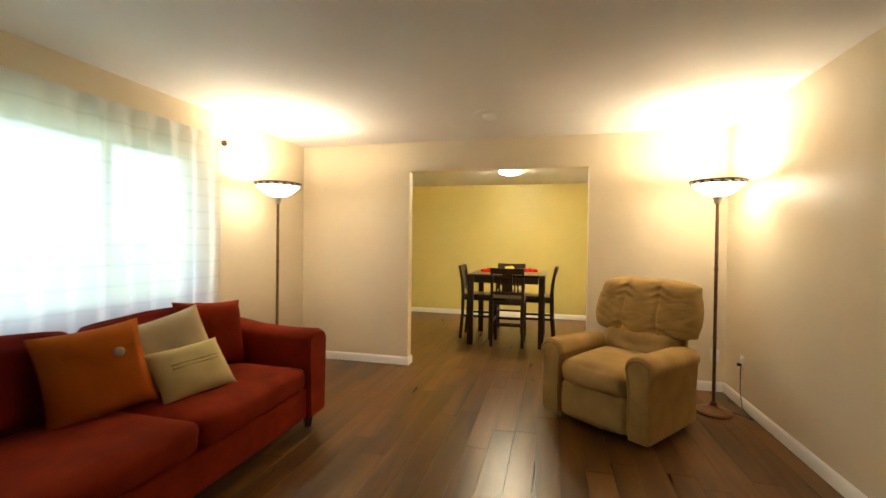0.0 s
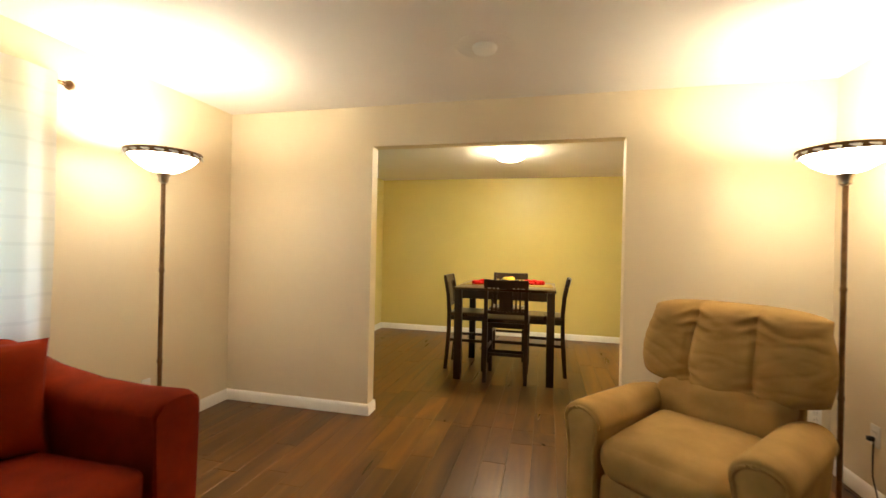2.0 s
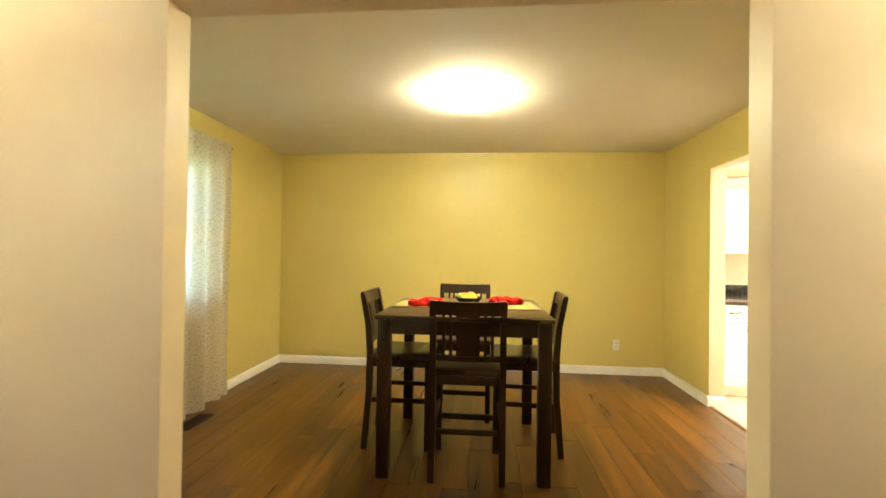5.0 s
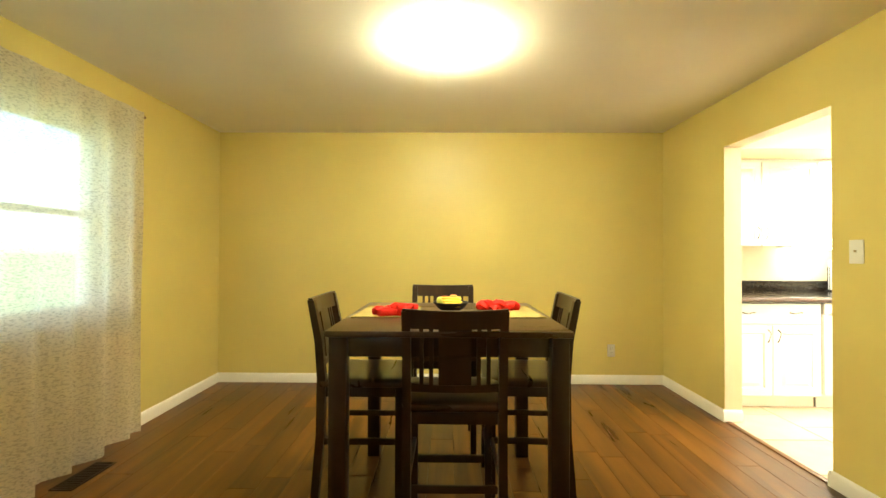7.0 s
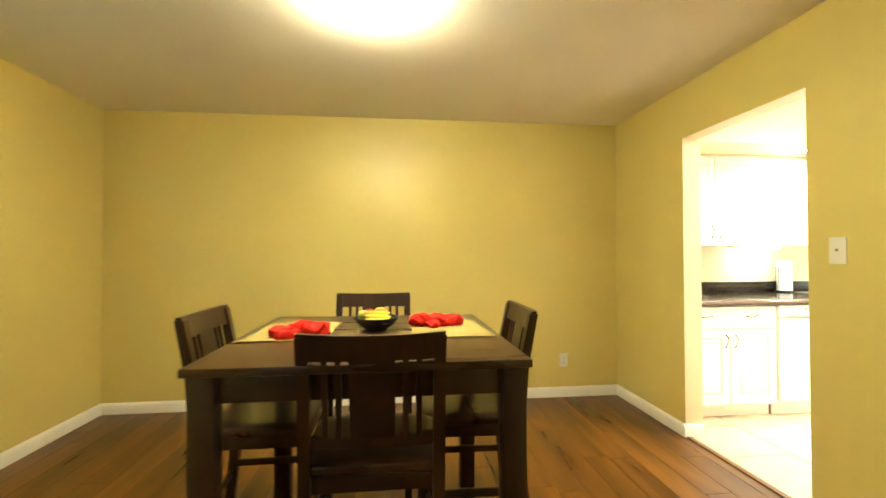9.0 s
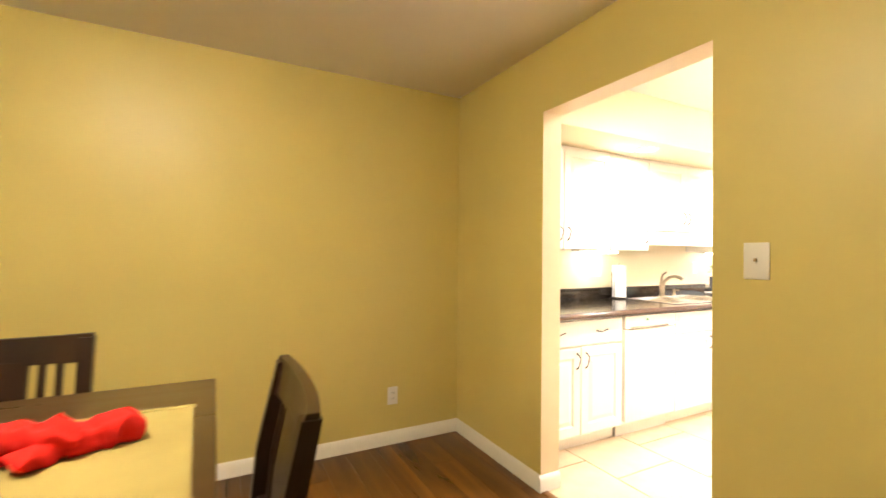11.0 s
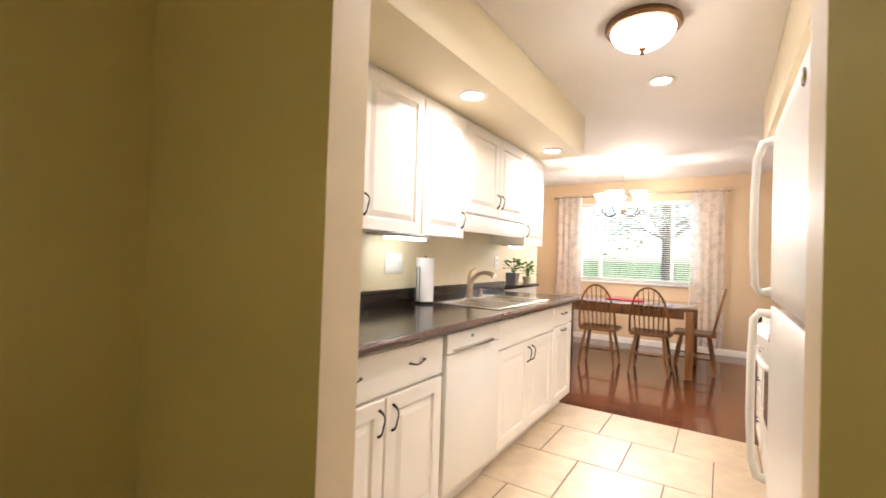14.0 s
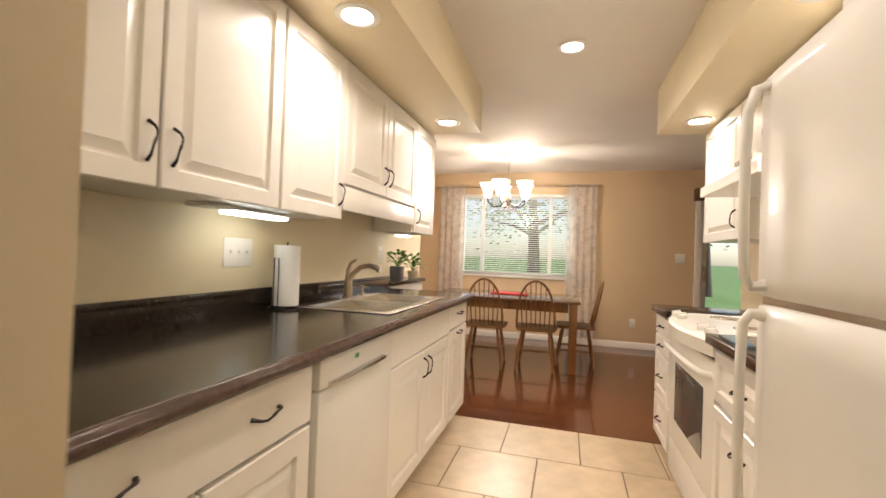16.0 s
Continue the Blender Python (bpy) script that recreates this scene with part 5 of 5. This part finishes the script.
right_cabinet(4.285, 4.68, "white drawer base cabinet at the end of the counter", [(0.115, 0.36, 0.24), (0.37, 0.625, 0.50), (0.635, 0.735, 0.685), (0.745, 0.858, 0.80)])
right_cabinet(2.945, 3.515, "white base cabinet between refrigerator and range", [(0.115, 0.64, 0.55), (0.66, 0.855, 0.76)])


def right_upper(x0, x1, z0, zt, doors, label, y=6.18):
    e = thing("wall_cabinet", pose(0, 0, 0), label, "cabinet", "wall cabinets")
    boxes("body", [(x0, x1, RY + 0.003, y - 0.022, z0 + 0.004, zt)], CAB, e)
    for a, b, hx in doors:
        bm = bmesh.new()
        panel_door(bm, -b, -a, z0, zt - 0.026, -y, rail=0.055)
        bmesh.ops.transform(bm, matrix=MIR, verts=bm.verts)
        put("door", bm, CAB, e, 9)
        h = pull(e, -hx, -y, z0 + 0.115)
        h.matrix_local = MIR
    return e


right_upper(4.285, 4.93, 1.335, 2.111, [(4.29, 4.925, 4.335)], "white raised-panel wall cabinet beside the range hood")
right_upper(3.517, 4.283, 1.72, 2.111, [(3.522, 3.897, 3.87), (3.903, 4.278, 3.93)], "short white wall cabinet over the range hood")
right_upper(2.95, 3.515, 1.335, 2.111, [(2.955, 3.51, 3.47)], "white raised-panel wall cabinet beside the refrigerator")
right_upper(2.05, 2.945, 1.80, 2.111, [(2.06, 2.495, 2.46), (2.50, 2.94, 2.54)], "short white wall cabinet over the refrigerator", 6.40)
hd = thing("range_hood", pose(3.90, RY + 0.003, 1.56), "white slim range hood under the cabinet", "range hood")
bm = bmesh.new()
vs = [bm.verts.new((x, y, z)) for x in (-0.378, 0.378) for y, z in ((0, 0.01), (0, 0.155), (0.36, 0.155), (0.50, 0.05), (0.50, 0.0))]
bm.faces.new(vs[:5])
bm.faces.new(vs[5:][::-1])
for k in range(5):
    bm.faces.new((vs[k], vs[(k + 1) % 5], vs[5 + (k + 1) % 5], vs[5 + k]))
put("canopy", bm, ENAMEL, hd, 30)
boxes("grille", [(-0.12 + k * 0.03, -0.10 + k * 0.03, 0.405, 0.425, 0.08, 0.135) for k in range(8)], STEEL, hd, bev=0)

# ---- ceiling lights of the kitchen ----
def can_light(x, y, z, label="white recessed ceiling light that is lit"):
    e = thing("recessed_light", pose(x, y, z - 0.0005), label, "recessed light", "recessed lights")
    bm = bmesh.new()
    lathe(bm, [(0.062, 0.0), (0.088, 0.0), (0.090, -0.004), (0.084, -0.008), (0.064, -0.009), (0.058, -0.004), (0.058, 0.0)], 30)
    put("trim", bm, TRIM, e)
    bm = bmesh.new()
    lathe(bm, [(0.0, -0.0065), (0.030, -0.0060), (0.050, -0.0035), (0.0575, -0.001)], 24)
    put("bulb", bm, CANGLOW, e)
    d = bpy.data.lights.new("can_lamp", "AREA")
    d.shape, d.size, d.energy, d.color, d.spread = "DISK", 0.11, 3.45, (1.0, 0.92, 0.82), radians(150)
    ob = new("can_lamp", d)
    ob.parent = e
    ob.location = (0, 0, -0.014)
    return e


c0 = can_light(3.075, 7.89, 2.112)
for x, y, z in ((4.446, 7.905, 2.112), (4.19, 7.085, H), (4.676, 6.288, 2.112), (3.25, 6.285, 2.112), (2.55, 7.09, H)):
    copy_thing(c0, pose(x, y, z - 0.0005))

kl = thing("ceiling_lamp", pose(3.37, 7.08, H - 0.0005), "lit flush kitchen lamp with bronze ring and finial", "ceiling lamp")
bm = bmesh.new()
lathe(bm, [(0.0, 0.0), (0.165, 0.0), (0.178, -0.012), (0.182, -0.030), (0.172, -0.044), (0.150, -0.046), (0.0, -0.040)], 40)
put("pan", bm, BRONZE, kl)
bm = bmesh.new()
lathe(bm, [(0.152, -0.044), (0.150, -0.060), (0.132, -0.090), (0.095, -0.116), (0.045, -0.130), (0.0, -0.133)], 40)
put("shade", bm, KDOME, kl)
bm = bmesh.new()
lathe(bm, [(0.0, -0.130), (0.018, -0.132), (0.020, -0.140), (0.008, -0.146), (0.012, -0.156), (0.008, -0.166), (0.0, -0.170)], 16)
put("finial", bm, BRONZE, kl)

# ---- breakfast area ----
bt = thing("breakfast_table", pose(6.71, 7.75, 0), "golden oak rectangular table with a polished top", "table")
boxes("top", [(-0.48, 0.48, -0.82, 0.82, 0.722, 0.75)], TABLETOP, bt, bev=0.006)
boxes("apron", [(-0.425, -0.400, -0.70, 0.70, 0.625, 0.722), (0.400, 0.425, -0.70, 0.70, 0.625, 0.722), (-0.40, 0.40, -0.765, -0.74, 0.625, 0.722), (-0.40, 0.40, 0.74, 0.765, 0.625, 0.722)], OAK, bt)
for sx in (-1, 1):
    for sy in (-1, 1):
        boxes("leg", [(sx * 0.425 - 0.038, sx * 0.425 + 0.038, sy * 0.755 - 0.038, sy * 0.755 + 0.038, 0.002, 0.722)], OAK, bt, bev=0.006)
tr = thing("table_runner", pose(6.71, 7.72, 0.7505), "red cloth centre mat on the table", "table mat")
bm = bmesh.new()
soft(bm, (0.22, 0.42, 0.022), 0.01, 8, 0.006, pose(0, 0, 0.012), 0.003, 12)
put("cloth", bm, TRAYRED, tr, 60)


def windsor(m):
    """Bow-back chair; the front looks to local +y."""
    e = thing("windsor_chair", m, "golden oak bow-back spindle chair at the table", "chair", "chairs at the breakfast table")
    bm = bmesh.new()
    soft(bm, (0.44, 0.42, 0.036), 0.017, 10, 0.0, pose(0, 0, 0.437))
    for v in bm.verts:
        f = 1 - 0.12 * max(0, -v.co.y / 0.21)
        v.co.x *= f
        v.co.z -= 0.010 * max(0, 1 - (v.co.x / 0.18) ** 2 - ((v.co.y + 0.02) / 0.17) ** 2) * (1 if v.co.z > 0.44 else 0)
    put("seat", bm, OAK, e, 60)
    for sx in (-1, 1):
        for sy in (-1, 1):
            bm = bmesh.new()
            tube(bm, [(sx * 0.135, sy * 0.13, 0.425), (sx * 0.155, sy * 0.155, 0.30), (sx * 0.175, sy * 0.178, 0.16), (sx * 0.195, sy * 0.20, 0.003)], 0.015, 10, [0.013, 0.019, 0.017, 0.011])
            put("leg", bm, OAK, e, 60)
        bm = bmesh.new()
        tube(bm, [(sx * 0.172, -0.172, 0.18), (sx * 0.17, 0, 0.18), (sx * 0.172, 0.172, 0.18)], 0.009, 8, [0.008, 0.013, 0.008])
        put("stretcher", bm, OAK, e, 60)
    bm = bmesh.new()
    tube(bm, [(-0.17, 0, 0.18), (0, 0, 0.18), (0.17, 0, 0.18)], 0.009, 8, [0.008, 0.013, 0.008])
    put("stretcher", bm, OAK, e, 60)

    def bowpt(a):
        x, h = 0.195 * math.cos(a), 0.50 * max(0, math.sin(a)) ** 0.75
        return (x, -0.175 - 0.22 * h, 0.452 + h)
    bm = bmesh.new()
    tube(bm, [bowpt(math.pi * k / 24) for k in range(25)], 0.012, 10)
    put("bow", bm, OAK, e, 60)
    for k in range(7):
        x0 = -0.135 + 0.045 * k
        x1 = x0 * 1.15
        h = 0.50 * max(0, 1 - (x1 / 0.195) ** 2) ** 0.375
        bm = bmesh.new()
        tube(bm, [(x0, -0.170, 0.45), ((x0 + x1) / 2, -0.170 - 0.11 * h, 0.45 + h / 2), (x1, -0.175 - 0.22 * h, 0.452 + h)], 0.006, 7, [0.006, 0.008, 0.005])
        put("spindle", bm, OAK, e, 60)
    return e


wc = windsor(pose(6.38, 7.375, 0, 0, 0, -90))
copy_thing(wc, pose(6.35, 7.92, 0, 0, 0, -88))
copy_thing(wc, pose(6.75, 6.965, 0, 0, 0, 0))
copy_thing(wc, pose(6.70, 8.72, 0, 0, 0, 180))

cd = thing("chandelier", pose(6.76, 7.785, H - 0.0005), "nickel chandelier with five lit glass shades", "chandelier")
cd.scale = (1.3, 1.3, 1.35)
bm = bmesh.new()
lathe(bm, [(0.0, 0.0), (0.062, 0.0), (0.060, -0.012), (0.030, -0.028), (0.0, -0.030)], 24)
put("canopy", bm, NICKEL, cd)
bm = bmesh.new()
for k in range(9):
    tube(bm, [(0.008 * math.cos(a) * (k % 2), 0.008 * math.cos(a) * ((k + 1) % 2), -0.045 - k * 0.022 + 0.015 * math.sin(a)) for a in [2 * math.pi * j / 10 for j in range(11)]], 0.0018, 5)
put("chain", bm, NICKEL, cd)
bm = bmesh.new()
lathe(bm, [(0.0, -0.225), (0.010, -0.225), (0.020, -0.250), (0.010, -0.275), (0.012, -0.34), (0.024, -0.37), (0.030, -0.42), (0.022, -0.46), (0.010, -0.475), (0.014, -0.49), (0.0, -0.505)], 18)
put("stem", bm, NICKEL, cd)
for k in range(5):
    a = 2 * math.pi * (k + 0.3) / 5
    c, s = math.cos(a), math.sin(a)
    bm = bmesh.new()
    tube(bm, [(c * r, s * r, z) for r, z in ((0.02, -0.42), (0.07, -0.475), (0.13, -0.48), (0.18, -0.44), (0.19, -0.395))], 0.006, 8)
    put("arm", bm, IRON, cd, 60)
    bm = bmesh.new()
    lathe(bm, [(0.012, -0.40), (0.028, -0.395), (0.032, -0.385), (0.038, -0.36), (0.052, -0.31), (0.075, -0.272), (0.071, -0.272), (0.048, -0.312), (0.034, -0.36), (0.020, -0.385)], 20, at=(c * 0.19, s * 0.19, 0))
    put("shade", bm, SHADEGLOW, cd, 60)
point_light("chandelier_bulbs", (0, 0, -0.44), 54, (1.0, 0.92, 0.80), 0.12, cd)
wall_plate("switch_plate", pose(FX, 5.63, 1.255, 0, 0, -90), 0.118, 0.122, 2, "white two-gang switch plate on tan wall", "light switch")
wall_plate("wall_outlet", pose(FX, 6.197, 0.345, 0, 0, -90), 0.072, 0.118, "outlet", "white wall outlet on tan wall", "outlet")

# ---- outdoors ----
bm = bmesh.new()
n = 48
R = 600
c = bm.verts.new((2, 4, -0.16))
ring = [bm.verts.new((2 + R * math.cos(2 * math.pi * k / n), 4 + R * math.sin(2 * math.pi * k / n), -0.16)) for k in range(n)]
for k in range(n):
    bm.faces.new((c, ring[k], ring[(k + 1) % n]))
tagged(put("ground", bm, GRASS, smooth=0), "green mown lawn around the house", "ground", kind="structure")


def tree(m, h, seed, label):
    e = thing("tree", m, label, "tree")
    rnd = random.Random(seed)
    bm = bmesh.new()
    tube(bm, [(0, 0, 0), (0.08, 0.03, h * 0.25), (0.02, 0.1, h * 0.5), (0.1, 0.05, h * 0.8)], 0.2, 10, [0.26, 0.19, 0.14, 0.05])
    tips = []
    for k in range(12):
        a, z = rnd.uniform(0, 6.28), h * rnd.uniform(0.28, 0.75)
        r = h * rnd.uniform(0.18, 0.33)
        tip = Vector((math.cos(a) * r, math.sin(a) * r, z + h * rnd.uniform(0.05, 0.22)))
        tube(bm, [(0.06, 0.06, z), tip * 0.5 + Vector((0, 0, z * 0.55)), tip], 0.05, 6, [0.08, 0.05, 0.015])
        tips.append(tip)
    put("trunk", bm, BARK, e, 60)
    bm = bmesh.new()
    for tip in tips + [Vector((0.1, 0.05, h * 0.85))]:
        for j in range(170):
            p = tip + Vector((rnd.gauss(0, 1), rnd.gauss(0, 1), rnd.gauss(0, 0.8))) * h * 0.075
            u = Vector((rnd.uniform(-1, 1), rnd.uniform(-1, 1), rnd.uniform(-0.4, 0.4))).normalized() * 0.10
            w = u.cross(Vector((rnd.uniform(-1, 1), rnd.uniform(-1, 1), 1))).normalized() * 0.05
            bm.faces.new([bm.verts.new(p - u), bm.verts.new(p + w), bm.verts.new(p + u), bm.verts.new(p - w)])
    tagged(put("foliage", bm, LEAF, e, 0), kind="stuff")
    return e


tree(pose(17.0, 8.2, -0.16), 6.5, 4, "leafy green garden tree standing on the lawn")
tree(pose(22.0, 1.5, -0.16), 7.5, 9, "leafy green garden tree standing on the lawn")
fence = thing("garden_shed", pose(24.0, 4.8, -0.16), "pale sided garden shed beyond the lawn", "shed")
boxes("wall", [(-1.2, 1.2, -1.6, 1.6, 0, 2.1)], SIDING, fence)
bm = bmesh.new()
vs = [bm.verts.new(v) for v in ((-1.4, -1.75, 2.1), (1.4, -1.75, 2.1), (0, -1.75, 2.9), (-1.4, 1.75, 2.1), (1.4, 1.75, 2.1), (0, 1.75, 2.9))]
for f in ((0, 1, 2), (3, 5, 4), (0, 2, 5, 3), (1, 4, 5, 2), (0, 3, 4, 1)):
    bm.faces.new([vs[k] for k in f])
put("roof", bm, BARK, fence, 0)

# ---- floors, laid piece by piece ----
def slab_mesh(name, w, l, t, bev, mat):
    bm = bmesh.new()
    loops = []
    for ins, z in ((0, -t), (0, -bev), (bev, 0)):
        loops.append([bm.verts.new(c) for c in ((-w / 2 + ins, -l / 2 + ins, z), (w / 2 - ins, -l / 2 + ins, z), (w / 2 - ins, l / 2 - ins, z), (-w / 2 + ins, l / 2 - ins, z))])
    for a, b in zip(loops, loops[1:]):
        for k in range(4):
            bm.faces.new((a[k], a[(k + 1) % 4], b[(k + 1) % 4], b[k]))
    bm.faces.new(loops[-1])
    me = bpy.data.meshes.new(name)
    bmesh.ops.recalc_face_normals(bm, faces=bm.faces)
    bm.to_mesh(me)
    bm.free()
    me.materials.append(mat)
    return me


PW, PL = 0.152, 1.22


def plank_floor(name, x0, x1, y0, y1, label, seed):
    bm = bmesh.new()
    box(bm, x0, x1, y0, y1, -0.14, -0.006)
    fl = tagged(put(name, bm, UNDER, smooth=0), label, "floor", kind="structure")
    rnd = random.Random(seed)
    me = slab_mesh("plank", PW - 0.0008, PL - 0.0008, 0.012, 0.0014, FLOORWOOD)
    x = x0
    while x < x1 - 0.01:
        w = min(PW, x1 - x)
        y = y0 - rnd.uniform(0.05, PL - 0.2)
        while y < y1 - 0.01:
            a, b = max(y, y0), min(y + PL, y1)
            if b - a > 0.02:
                ob = new("plank", me)
                ob.parent = fl
                ob.matrix_local = Matrix.Translation((x + w / 2, (a + b) / 2, 0)) @ Matrix.Diagonal((w / PW, (b - a) / PL, 1, 1))
            y += PL
        x += PW
    return fl


plank_floor("floor_living", WX, EX, S0, 4.945, "hand-scraped brown hardwood plank floor", 11)
plank_floor("floor_dining", WX, DX + 0.03, 4.945, NY, "hand-scraped brown hardwood plank floor", 12)

bm = bmesh.new()
box(bm, DX + 0.03, 4.72, RY, KY, -0.14, -0.004)
kf = tagged(put("floor_kitchen", bm, GROUT, smooth=0), "beige ceramic tile floor in running bond", "floor", kind="structure")
TWX, TWY = 0.497, 0.470
me = slab_mesh("tile", TWX - 0.007, TWY - 0.007, 0.012, 0.003, TILEMAT)
x = 4.717
row = 0
while x > DX + 0.04:
    a = max(x - TWX, DX + 0.035)
    y = 7.434 - (0.225 if row % 2 else 0.0) - 4 * TWY
    while y < KY - 0.01:
        ya, yb = max(y, RY), min(y + TWY, KY)
        if yb - ya > 0.02:
            ob = new("tile", me)
            ob.parent = kf
            ob.matrix_local = Matrix.Translation(((a + x) / 2, (ya + yb) / 2, 0)) @ Matrix.Diagonal(((x - a) / TWX, (yb - ya) / TWY, 1, 1))
        y += TWY
    x -= TWX
    row += 1
boxes("threshold_dining", [(DX - 0.005, DX + 0.036, 6.632, 7.51, 0.0005, 0.008)], FLOORWOOD, None, bev=0.003)
tagged(bpy.data.objects["threshold_dining"], "brown wooden threshold strip in the doorway", "threshold", kind="structure")

bm = bmesh.new()
box(bm, 4.72, FX, 3.6, 9.75, -0.14, -0.006)
bf = tagged(put("floor_breakfast", bm, UNDER, smooth=0), "glossy cherry laminate plank floor", "floor", kind="structure")
rnd = random.Random(5)
bm = bmesh.new()
x = 4.72
while x < FX - 0.005:
    w = min(0.125, FX - x)
    y = 3.6 - rnd.uniform(0, 1.0)
    while y < 9.75:
        a, b = max(y, 3.6), min(y + 1.2, 9.75)
        if b - a > 0.02:
            box(bm, x + 0.0006, x + w - 0.0006, a + 0.0006, b - 0.0006, -0.012, 0.0)
        y += 1.2
    x += 0.125
tagged(put("laminate_plank", bm, CHERRY, bf, smooth=0), kind="stuff")
